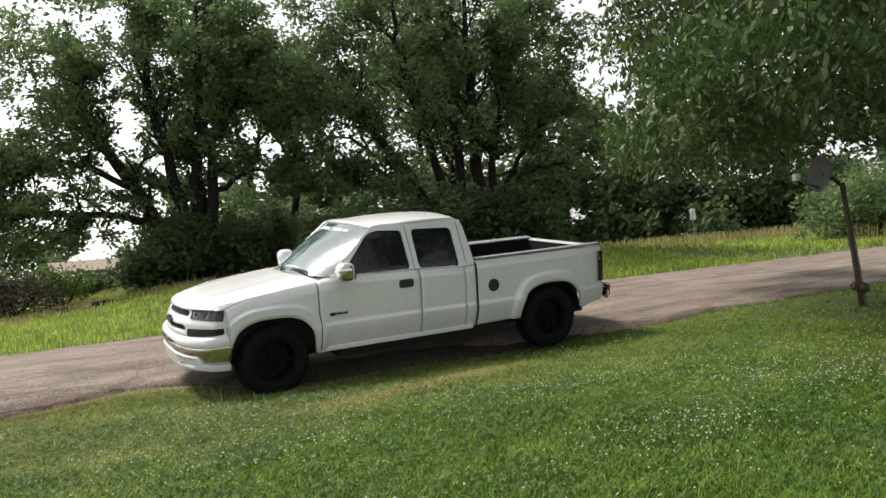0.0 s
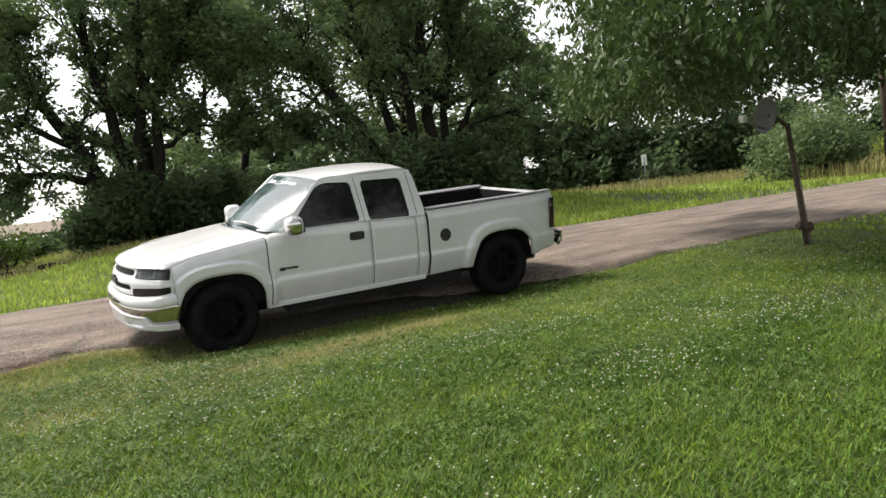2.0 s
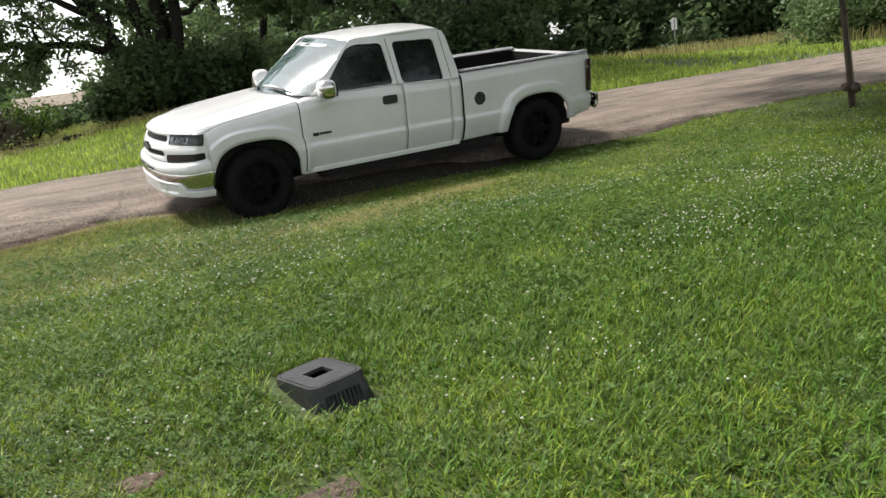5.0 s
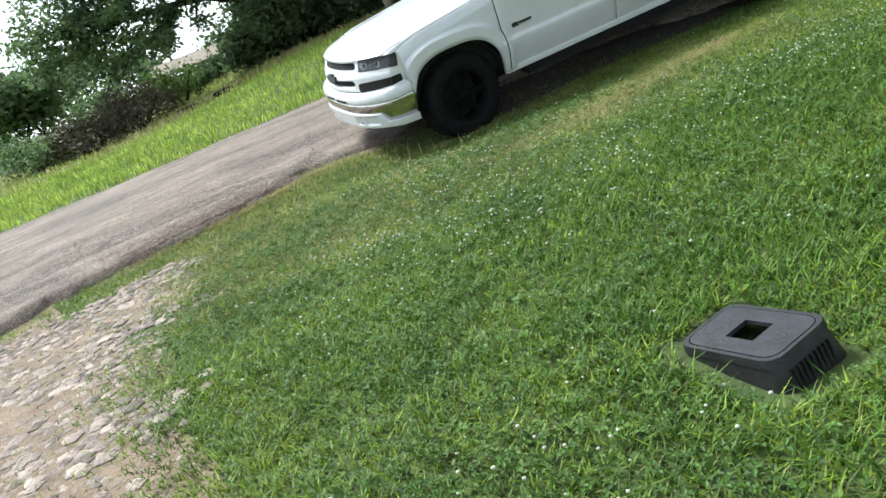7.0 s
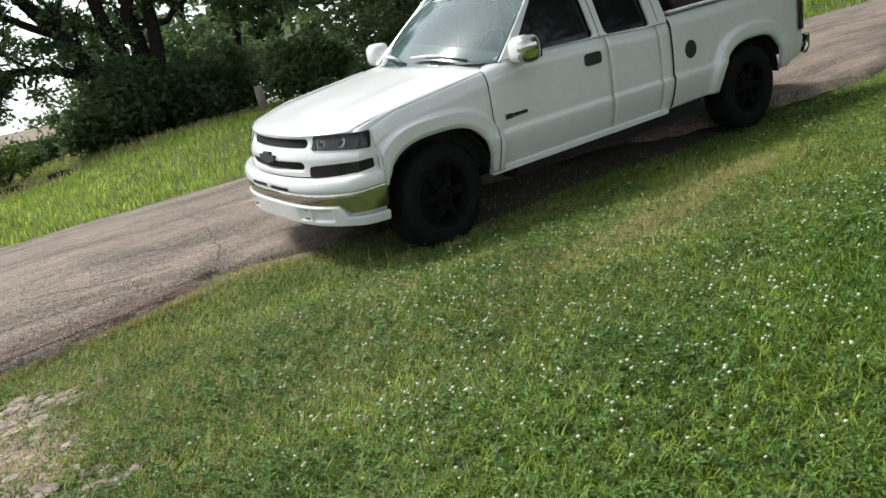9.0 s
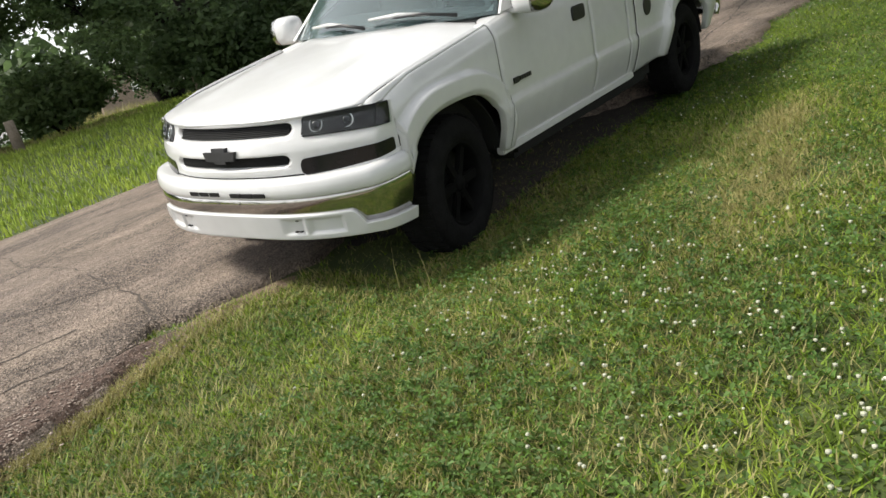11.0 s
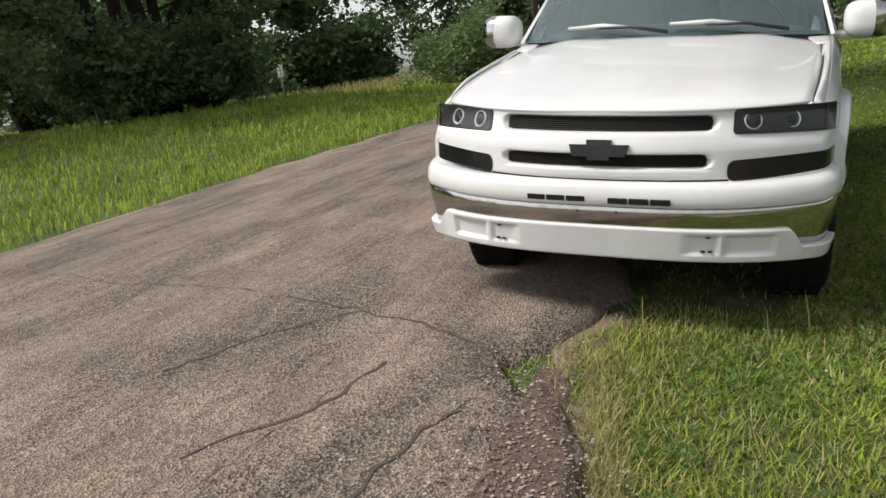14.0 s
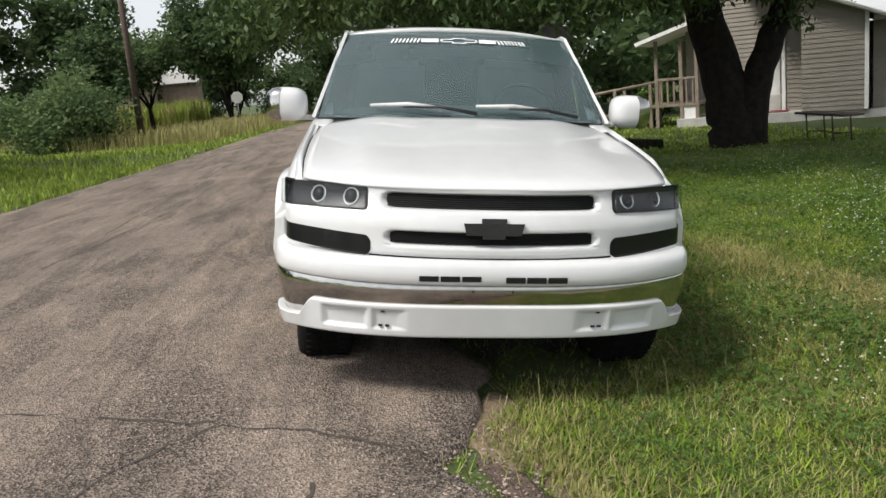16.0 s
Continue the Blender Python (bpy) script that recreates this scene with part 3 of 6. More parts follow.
def pillar_plane(s):
    """The leaning plane of the side windows."""
    def f(u, v):
        t = (v - 1.19) / 0.50
        return (u, s * (0.925 - 0.150 * t - 0.02 * t * t), v)
    return f


for s in (-1, 1):
    f = pillar_plane(s)
    front = rounded([(0.83, 1.218), (1.685, 1.205), (1.645, 1.645), (1.33, 1.664), (1.21, 1.632)], 0.05)
    back = rounded([(1.80, 1.195), (2.335, 1.165), (2.30, 1.630), (1.77, 1.647)], 0.06)
    outline = [(0.70, 1.205), (0.9, 1.215), (1.7, 1.20), (2.53, 1.17), (2.535, 1.24), (2.47, 1.64), (2.43, 1.695), (2.30, 1.722), (1.37, 1.730), (1.27, 1.712)]
    bm = bmesh.new()
    plate(bm, outline, [front, back], f, 0.02 * s)
    bmesh.ops.translate(bm, verts=bm.verts[:], vec=(0, -s * 0.004, 0))
    part("window_frame", bm, M_PAINT, truck, "white pillars round the side windows")
    # door gap carried up between the windows, and behind the rear one
    for xa, xb in ((1.738, 1.700), (2.428, 2.385)):
        bm = bmesh.new()
        grid(bm, lambda v, e, s=s, xa=xa, xb=xb: (lambda p: (p[0], p[1] + s * 0.018, p[2]))(f(xa + (xb - xa) * (v - 1.19) / 0.5 + e, v)), np.linspace(1.19, 1.70, 8), (-0.004, 0.004))
        part("pillar_seam", bm, M_GAP, truck)
    for nm, loop in (("side_window", front), ("rear_side_window", back)):
        bm = bmesh.new()
        c = Vector((sum(p[0] for p in loop) / len(loop), sum(p[1] for p in loop) / len(loop)))
        grown = [tuple(c + (Vector(p) - c) * 1.02) for p in loop]
        plate(bm, grown, [], f, 0.006)
        bmesh.ops.translate(bm, verts=bm.verts[:], vec=(0, -s * 0.022, 0))
        part(nm, bm, M_TINT, truck, "black-tinted side window")
    # mirror
    bm = bmesh.new()
    bmesh.ops.create_uvsphere(bm, u_segments=24, v_segments=14, radius=1)
    for v in bm.verts:
        x, y, z = v.co
        p = 3.2
        k = (abs(x) ** p + abs(y) ** p + abs(z) ** p) ** (-1 / p)
        v.co = Vector((x * k * 0.085 + (0.02 if x > 0 else 0), y * k * 0.125, z * k * 0.098))
        v.co.x *= 1.25 if v.co.x < 0 else 0.7
    bmesh.ops.translate(bm, verts=bm.verts[:], vec=(0.83, s * 1.10, 1.275))
    mirror = part("side_mirror", bm, M_PAINT, truck, "white mirror housing with chrome cap", True)
    bm = bmesh.new()
    bmesh.ops.create_uvsphere(bm, u_segments=24, v_segments=14, radius=1)
    bmesh.ops.delete(bm, geom=[v for v in bm.verts if v.co.y * s < 0.12], context="VERTS")
    for v in bm.verts:
        x, y, z = v.co
        k = (abs(x) ** 3.2 + abs(y) ** 3.2 + abs(z) ** 3.2) ** (-1 / 3.2)
        v.co = Vector((0.83 + x * k * 0.085 * 1.02 * (1.25 if x < 0 else 0.7), s * 1.102 + y * k * 0.128, 1.275 + z * k * 0.100))
    part("mirror_cap", bm, M_CHROME, mirror, "chrome mirror cap", True)
    box_part("mirror_arm", (0.80, s * 0.90, 1.185), (0.87, s * 1.10, 1.215), M_PAINT, mirror, 0.012)
    bm = bmesh.new()
    plate(bm, rounded([(s * 1.01, 1.20), (s * 1.20, 1.20), (s * 1.205, 1.35), (s * 1.015, 1.35)], 0.03), [], lambda u, v: (0.905, u, v), 0.008)
    part("mirror_glass", bm, M_GLOSS_BLACK, mirror, "dark mirror glass")
    # wiper
    y0 = -0.42 if s < 0 else 0.22
    base = ws_point(y0 - 0.28, 0.02) + Vector((-0.05, 0, 0.02))
    tip = ws_point(y0 + 0.16, 0.07) + Vector((-0.03, 0, 0.02))
    wiper = thing("wiper")
    wiper.parent = truck
    tube_part("wiper_arm", [base, base.lerp(tip, 0.5) + Vector((-0.02, 0, 0.02)), tip], [0.012, 0.009, 0.006], M_BLACK, wiper, 6)
    a, b = ws_point(y0 - 0.10, 0.06) + Vector((-0.035, 0, 0.02)), ws_point(y0 + 0.36, 0.085) + Vector((-0.035, 0, 0.02))
    tube_part("wiper_blade", [a, a.lerp(b, 0.5) + Vector((-0.004, 0, 0.014)), b], [0.011, 0.016, 0.010], M_WIPER, wiper, 6, "wiper blade coloured pale for its sky reflection")
# cab back with its window
bm = bmesh.new()
plate(bm, [(-0.90, 1.16), (0.90, 1.16), (0.73, 1.71), (-0.73, 1.71)], [rounded([(-0.62, 1.24), (0.62, 1.24), (0.55, 1.60), (-0.55, 1.60)], 0.05)], lambda u, v: (2.52 - 0.10 * (v - 1.16), u, v), 0.02)
part("cab_back", bm, M_PAINT, truck)
bm = bmesh.new()
plate(bm, [(-0.63, 1.23), (0.63, 1.23), (0.56, 1.61), (-0.56, 1.61)], [], lambda u, v: (2.505 - 0.10 * (v - 1.16), u, v), 0.005)
part("rear_window", bm, M_TINT, truck)
# interior: dashboard, seats, wheel
box_part("dashboard", (0.62, -0.80, 0.80), (1.02, 0.80, 1.19), M_INTERIOR, truck, 0.05)
for s in (-1, 1):
    bm = bmesh.new()
    box(bm, (1.62, s * 0.42 - 0.25, 0.75), (1.76, s * 0.42 + 0.25, 1.36), Matrix.Rotation(0.0, 4, "Y"), 0.05)
    box(bm, (1.15, s * 0.42 - 0.25, 0.62), (1.70, s * 0.42 + 0.25, 0.82), None, 0.05)
    box(bm, (1.64, s * 0.42 - 0.13, 1.36), (1.74, s * 0.42 + 0.13, 1.53), None, 0.04)
    part("seat", bm, M_INTERIOR, truck)
bm = bmesh.new()
for k in range(24):
    a0, a1 = 2 * math.pi * k / 24, 2 * math.pi * (k + 1) / 24
    tube(bm, [(1.10 + 0.09 * math.sin(a), -0.42 + 0.19 * math.cos(a), 1.14 + 0.17 * math.sin(a)) for a in (a0, a1)], 0.014, 6, False)
part("steering_wheel", bm, M_BLACK, truck)

# ---- front end ----
def front_x(y, z=0.8):
    return -0.865 + 0.275 * (abs(y) / 0.93) ** 2.3 + 0.05 * float(smoothstep(0.83, 0.98, z)) + 0.06 * (z - 0.8)


def face(u, v):
    return (front_x(u, v), u, v)


def front_grid(name, y0, y1, z0, z1, material, parent, off=0.0, ny=14, label="", r=0.0):
    """A bowed rectangular patch with a thickness."""
    bm = bmesh.new()
    grid(bm, lambda y, z: (front_x(y, z) + off, y, z), np.linspace(y0, y1, ny), np.linspace(z0, z1, 4), 0.012)
    bmesh.ops.recalc_face_normals(bm, faces=bm.faces[:])
    return part(name, bm, material, parent, label)


grille = thing("grille")
grille.parent = truck


def bar(name, y0, y1, z0, z1, depth, material, parent, off=0.0, ny=24, label=""):
    """A bowed bar with a rounded face."""
    bm = bmesh.new()
    prof = [(depth, 0.0), (0.012, 0.0), (0.0, 0.18), (0.0, 0.82), (0.012, 1.0), (depth, 1.0)]
    grid(bm, lambda y, k: (front_x(y, z0 + (z1 - z0) * prof[int(k)][1]) + prof[int(k)][0] + off, y, z0 + (z1 - z0) * prof[int(k)][1]), np.linspace(y0, y1, ny), range(len(prof)))
    ends = [e for e in bm.edges if e.is_boundary]
    bmesh.ops.holes_fill(bm, edges=ends)
    bmesh.ops.recalc_face_normals(bm, faces=bm.faces[:])
    return part(name, bm, material, parent, label, False)


OPENINGS = ((0.906, 0.972, 0.515), (0.763, 0.822, 0.500))


def nose(t, z, y0=0.572):
    """Along the front from y0 and round the corner to the fender, t from 0 to 1."""
    if t <= 0.72:
        y = y0 + (0.925 - y0) * t / 0.72
        return Vector((front_x(y, z), y, z))
    q = (t - 0.72) / 0.28
    a, b, c = Vector((front_x(0.925, z), 0.925, z)), Vector((front_x(0.925, z) + 0.03, 0.958, z)), Vector((-0.464, 0.968, z))
    return a * (1 - q) ** 2 + b * 2 * q * (1 - q) + c * q * q


def nose_in(t, z, y0=0.572):
    d = (nose(min(1, t + 0.01), z, y0) - nose(max(0, t - 0.01), z, y0)).normalized()
    return Vector((d.y, -d.x, 0))


def opening(y, z):
    """Depth of the two grille openings, with soft ends."""
    d = 0.0
    for z0, z1, half in OPENINGS:
        e = min(float(smoothstep(z0 - 0.004, z0 + 0.008, z)), float(smoothstep(z1 + 0.004, z1 - 0.008, z)))
        h = half - 0.030 * (1 - min(1.0, 4 * (z - z0) * (z1 - z) / (z1 - z0) ** 2)) if z0 < z < z1 else half
        d = max(d, 0.036 * e * float(smoothstep(h, h - 0.045, abs(y))))
    return d


def fascia_point(q, z):
    """q runs from corner to corner over the nose."""
    t = abs(q)
    p = nose(t, z, 0.0) + nose_in(t, z, 0.0) * (opening(nose(t, z, 0.0).y, z) + 0.012 * max(0, 1 - (z - 0.716) / 0.012) ** 2)
    return (p.x, p.y if q >= 0 else -p.y, z)


bm = bmesh.new()
zs = np.interp([0.690, 0.694, 0.70, 0.71, 0.72, 0.731, 0.735, 0.739, 0.744, 0.752, 0.762, 0.772, 0.782, 0.791, 0.799, 0.804, 0.808, 0.811, 0.82, 0.836, 0.85, 0.862, 0.873, 0.877, 0.882, 0.888, 0.90, 0.915, 0.93, 0.944, 0.955, 0.96, 0.964, 0.968, 0.974, 0.982], [0.690, 0.736, 0.806, 0.878, 0.962, 0.982], [0.716, 0.763, 0.822, 0.906, 0.972, 0.996])
grid(bm, fascia_point, np.concatenate([np.linspace(-1, -0.40, 40), np.linspace(-0.395, -0.33, 14), np.linspace(-0.32, 0.32, 40), np.linspace(0.33, 0.395, 14), np.linspace(0.40, 1, 40)]), zs)
bmesh.ops.recalc_face_normals(bm, faces=bm.faces[:])
part("grille_surround", bm, M_PAINT, grille, "white painted surround with two long openings", True)
for z0, z1, half in OPENINGS:
    front_grid("grille_mesh", 0.035 - half, half - 0.035, z0 + 0.006, z1 - 0.006, M_GAP, grille, 0.027)
    for k in range(6):
        z = z0 + 0.012 + (z1 - z0 - 0.024) * k / 5
        bar("grille_slat", 0.04 - half, half - 0.04, z - 0.003, z + 0.003, 0.016, M_GRILLE, grille, 0.016, 20)
# emblem as a plain dark shape
bm = bmesh.new()
plate(bm, [(-0.122, 0.775), (-0.05, 0.775), (-0.05, 0.760), (0.05, 0.760), (0.05, 0.775), (0.122, 0.775), (0.135, 0.825), (0.055, 0.825), (0.055, 0.845), (-0.055, 0.845), (-0.055, 0.825), (-0.135, 0.825)], [], lambda u, v: (front_x(0, v) - 0.012, u, v + 0.040), -0.03)
part("emblem", bm, M_BLACK, grille, "plain black cross-shaped emblem")
# gap strip under the hood's edge
front_grid("hood_gap", -0.80, 0.80, 0.985, 1.004, M_GAP, truck, 0.012, 30)
front_grid("grille_gap", -0.56, 0.56, 0.69, 0.722, M_GAP, truck, 0.016, 30)


def lens(name, s, t0, t1, low, high, proud, material, parent, label="", y0=0.572, r0=0.02, r1=0.02, thick=0.006, shrink=0.0):
    """A round-cornered piece lying on the nose, between the heights low(t) and high(t)."""
    bm = bmesh.new()
    ts = t0 + (t1 - t0) * (0.5 - 0.5 * np.cos(np.linspace(0.05, math.pi - 0.05, 34)))
    span = 0.6

    def f(t, v):
        a, b = low(t) + shrink, high(t) - shrink
        for r, d in ((r0, (t - t0) * span), (r1, (t1 - t) * span)):
            if d < r:
                c = r * (1 - math.sqrt(max(0, 1 - (1 - d / r) ** 2)))
                a, b = a + c, b - c
        z = a + (b - a) * v
        p = nose(t, z, y0) - nose_in(t, z, y0) * proud
        return (p.x, s * p.y, z)
    grid(bm, f, ts, np.linspace(0, 1, 6), thick)
    bmesh.ops.recalc_face_normals(bm, faces=bm.faces[:])
    return part(name, bm, material, parent, label, False)


for s in (-1, 1):
    lo, hi = (lambda t: 0.896 - 0.008 * t), (lambda t: 0.994 + 0.004 * t)
    lamp = lens("headlamp", s, 0.0, 0.93, lo, hi, 0.002, M_GAP, truck, "headlamp with dark housing and two pale rings", 0.562, 0.022, 0.01)
    lens("lamp_housing", s, 0.02, 0.70, lo, hi, 0.004, M_HOUSING, lamp, "dark metallic lamp housing", 0.562, 0.016, 0.006, 0.005, 0.008)
    lens("corner_lens", s, 0.72, 0.92, lo, hi, 0.005, M_GLOSS_BLACK, lamp, "smoked corner lens", 0.562, 0.004, 0.01, 0.005, 0.006)
    for yc in (0.640, 0.792):
        m = Matrix.Translation((front_x(yc, 0.945) - 0.006, s * yc, 0.945)) @ Matrix.Rotation(radians(-90 - s * 24), 4, "Z") @ Matrix.Rotation(radians(-22), 4, "X")
        bm = lathe(bmesh.new(), [(0.033, 0.004), (0.034, -0.005), (0.0365, -0.006), (0.039, -0.002), (0.039, 0.006)], 32, m)
        bmesh.ops.recalc_face_normals(bm, faces=bm.faces[:])
        part("lamp_ring", bm, M_RING, lamp, "pale lamp ring", True)
        bm = lathe(bmesh.new(), [(0.0005, -0.010), (0.014, -0.008), (0.024, -0.003), (0.030, 0.006)], 24, m)
        part("lamp_lens", bm, M_GLOSS_BLACK, lamp, "", True)
    ob = lens("lamp_cover", s, 0.01, 0.925, lo, hi, 0.022, M_LENS, lamp, "clear lamp cover", 0.562, 0.02, 0.01, 0.003, 0.004)
    ob.visible_shadow = False
    low = lambda t: 0.712 + 0.045 * t ** 1.6
    lens("marker_lamp", s, 0.0, 0.95, low, lambda t: 0.795 + 0.024 * t, 0.003, M_GLOSS_BLACK, truck, "smoked black lower lamp", 0.548, 0.034, 0.012)
    bm = bmesh.new()
    grid(bm, lambda t, z: (lambda p: (p.x, s * p.y, z))(nose(t, z, 0.56) + nose_in(t, z, 0.56) * 0.012), np.linspace(0, 1, 24), (0.68, 0.70, 0.73, 0.76), 0.02)
    bmesh.ops.recalc_face_normals(bm, faces=bm.faces[:])
    part("lamp_base", bm, M_PAINT, truck, "", True)


def bumper_plan(y):
    return -0.905 + 0.20 * (abs(y) / 0.93) ** 3.2


def bumper_path(s):
    """The bow of the bumper from wheel to wheel, s from -1 to 1."""
    if abs(s) <= 0.8:
        y = s / 0.8 * 0.93
        return Vector((bumper_plan(y), y, 0))
    t = (abs(s) - 0.8) / 0.2
    a, b, c = Vector((-0.705, 0.93, 0)), Vector((-0.640, 1.018, 0)), Vector((-0.44, 1.018, 0))
    p = a * (1 - t) ** 2 + b * 2 * t * (1 - t) + c * t * t
    p.y *= 1 if s > 0 else -1
    return p


def bumper_in(s):
    """The inward direction at s."""
    d = (bumper_path(min(1, s + 0.01)) - bumper_path(max(-1, s - 0.01))).normalized()
    return Vector((d.y, -d.x, 0))


def bumper_band(name, prof, material, parent, label="", smax=1.0):
    """A band swept along the bow of the bumper; prof holds (setback, height)."""
    bm = bmesh.new()
    ss = np.concatenate([np.linspace(-smax, -0.78, 12), np.linspace(-0.74, 0.74, 31), np.linspace(0.78, smax, 12)])
    grid(bm, lambda s, k: bumper_path(s) + bumper_in(s) * prof[int(k)][0] + Vector((0, 0, prof[int(k)][1] + 0.026 * abs(s) ** 3)), ss, range(len(prof)))
    bmesh.ops.holes_fill(bm, edges=[e for e in bm.edges if e.is_boundary])
    bmesh.ops.recalc_face_normals(bm, faces=bm.faces[:])
    return part(name, bm, material, parent, label, True)


bumper = thing("front_bumper")
bumper.parent = truck
bumper_band("bumper_top", [(0.17, 0.690), (0.10, 0.706), (0.045, 0.712), (0.018, 0.702), (0.004, 0.680), (0.0, 0.640), (0.003, 0.618), (0.009, 0.610), (0.05, 0.609)], M_PAINT, bumper, "white painted upper bumper")
bumper_band("bumper_chrome", [(0.06, 0.616), (0.016, 0.614), (0.010, 0.600), (0.010, 0.56), (0.020, 0.51), (0.034, 0.46), (0.042, 0.425), (0.10, 0.40)], M_CHROME, bumper, "worn chrome bumper band")


def dam_top(s):
    """The upper edge of the air dam: a high middle with rounded shoulders."""
    y = abs(bumper_path(s).y)
    up = float(smoothstep(0.875, 0.815, y))
    return 0.446 + 0.080 * math.sqrt(up) - 0.006 * max(0, (abs(s) - 0.80) / 0.20)


def pocket(y, z):
    """Depth of the lamp recesses in the air dam."""
    d = 0.0
    for ya, yb, soft, deep in ((0.37, 0.545, 0.07, 0.011), (0.555, 0.775, 0.030, 0.017)):
        e = min(float(smoothstep(ya, ya + soft, abs(y))), float(smoothstep(yb, yb - 0.022, abs(y))))
        d = max(d, deep * min(e, float(smoothstep(0.412, 0.428, z)), float(smoothstep(0.506, 0.490, z))))
    return d


DAM = [(0.07, -0.3), (0.045, -0.2), (0.024, -0.05), (0.020, 0.02), *[(0.019 - 0.016 * k / 20, 0.05 + 0.88 * k / 20) for k in range(21)], (0.004, 0.96), (0.009, 0.985), (0.03, 1.0), (0.07, 1.0)]


def dam_point(s, k):
    back, v = DAM[int(k)]
    low, p = 0.386 - 0.012 * max(0, (abs(s) - 0.8) / 0.2), bumper_path(s)
    z = low + (dam_top(s) - low) * v if v > 0 else low + 0.04 * v
    return p + bumper_in(s) * (back + pocket(p.y, z) + 0.012 * max(0, (abs(s) - 0.82) / 0.18)) + Vector((0, 0, z))


bm = bmesh.new()
grid(bm, dam_point, np.concatenate([np.linspace(-0.99, -0.76, 40), np.linspace(-0.755, 0.755, 190), np.linspace(0.76, 0.99, 40)]), range(len(DAM)))
bmesh.ops.recalc_face_normals(bm, faces=bm.faces[:])
part("air_dam", bm, M_PAINT, bumper, "white air dam with lamp recesses", True)
for s in (-1, 1):
    for ya, za in ((0.47, 0.432), (0.50, 0.432), (0.49, 0.492)):
        p = bumper_path(s * ya / 0.93 * 0.8)
        box_part("mounting_slot", (p.x + 0.012, p.y - 0.009, za - 0.003), (p.x + 0.028, p.y + 0.009, za + 0.003), M_GAP, bumper, 0)
for s in (-1, 1):
    for k in range(3):
        bm = bmesh.new()
        ya = 0.055 + k * 0.095
        grid(bm, lambda y, z: (bumper_plan(y) - 0.004 + (0.004 if z < 0.635 else 0), s * y, z), np.linspace(ya, ya + 0.086, 4), (0.628, 0.650), 0.01)
        part("bumper_slot", bm, M_GAP, bumper)
        bm = lathe(bmesh.new(), [(0.0005, -0.003), (0.006, -0.003), (0.006, 0.01)], 8, Matrix.Translation((bumper_plan(0.1) + 0.012, s * 0.09, 0.585)) @ Matrix.Rotation(radians(-90), 4, "Z"))
        if k == 0:
            part("bolt", bm, M_BLACK, bumper)
        else:
            bm.free()

# ---- underbody: unseen plain parts added to block light under the truck ----
for s in (-1, 1):
    box_part("frame_rail", (-0.5, s * 0.44 - 0.04, 0.30), (4.5, s * 0.44 + 0.04, 0.45), M_GAP, truck, 0.01)
    box_part("running_gear", (0.75, s * 0.72 - 0.12, 0.29), (2.45, s * 0.72 + 0.12, 0.43), M_GAP, truck, 0.04)
box_part("gearbox", (0.3, -0.25, 0.24), (1.6, 0.25, 0.45), M_GAP, truck, 0.05)
box_part("fuel_tank", (2.0, -0.82, 0.27), (3.1, -0.48, 0.48), M_GAP, truck, 0.05)
tube_part("drive_shaft", [(1.6, 0, 0.34), (3.6, 0, 0.38)], 0.05, M_GAP, truck)
part("spare_tyre", lathe(bmesh.new(), [(0.15, -0.1), (0.35, -0.1), (0.38, 0), (0.35, 0.1), (0.15, 0.1)], 24, Matrix.Translation((4.15, 0, 0.42)) @ Matrix.Rotation(radians(90), 4, "X")), M_TYRE, truck, "", True)

# ---- bed, tailgate, rear ----
bed = thing("cargo_bed")
bed.parent = truck
box_part("bed_floor", (2.58, -0.80, 0.72), (4.44, 0.80, 0.76), M_LINER, bed)
box_part("bed_front", (2.565, -0.88, 0.72), (2.60, 0.88, 1.20), M_LINER, bed)
for s in (-1, 1):
    box_part("bed_inner_wall", (2.60, s * 0.80 - 0.02, 0.74), (4.44, s * 0.80 + 0.02, 1.21), M_LINER, bed)
    bm = bmesh.new()
    us = np.linspace(2.56, 4.49, 20)
    grid(bm, lambda x, t: (x, s * (side_out(x, side_top(x)) + 0.012 - 0.155 * t), side_top(x) + 0.004 + 0.022 * math.sin(math.pi * min(1, t * 1.2 + 0.1))), us, np.linspace(0, 1, 6), 0.012)
    bmesh.ops.recalc_face_normals(bm, faces=bm.faces[:])
    part("bed_rail", bm, surface("bed_rail_cap", (0.10, 0.10, 0.11), (0.34, 0.34, 0.36), 0.5, 30.0) if s < 0 else bpy.data.materials["bed_rail_cap"], bed, "speckled grey bed rail cap", True)
    bm = bmesh.new()
    grid(bm, lambda t, z: (4.40 + 0.10 * min(1, t * 1.4) , s * (0.975 - 0.13 * max(0, t - 0.45) / 0.55), z), np.linspace(0, 1, 7), np.linspace(0.775, 1.165, 4), 0.02)
    bmesh.ops.recalc_face_normals(bm, faces=bm.faces[:])
    part("tail_lamp", bm, M_REDLENS, truck, "dark smoked tail lamp", True)
box_part("bed_back", (4.415, -0.79, 0.74), (4.438, 0.79, 1.205), M_LINER, bed)
box_part("tailgate", (4.44, -0.83, 0.62), (4.50, 0.83, 1.235), M_PAINT, truck, 0.02)
bm = bmesh.new()
grid(bm, lambda y, k: (4.52 + (0.17, 0.20, 0.20, 0.14)[int(k)] - 0.10 * (abs(y) / 0.95) ** 4, y, (0.72, 0.70, 0.58, 0.52)[int(k)]), np.linspace(-0.95, 0.95, 24), range(4), 0.03)
bmesh.ops.recalc_face_normals(bm, faces=bm.faces[:])
part("rear_bumper", bm, M_CHROME, truck, "chrome rear step bumper", True)
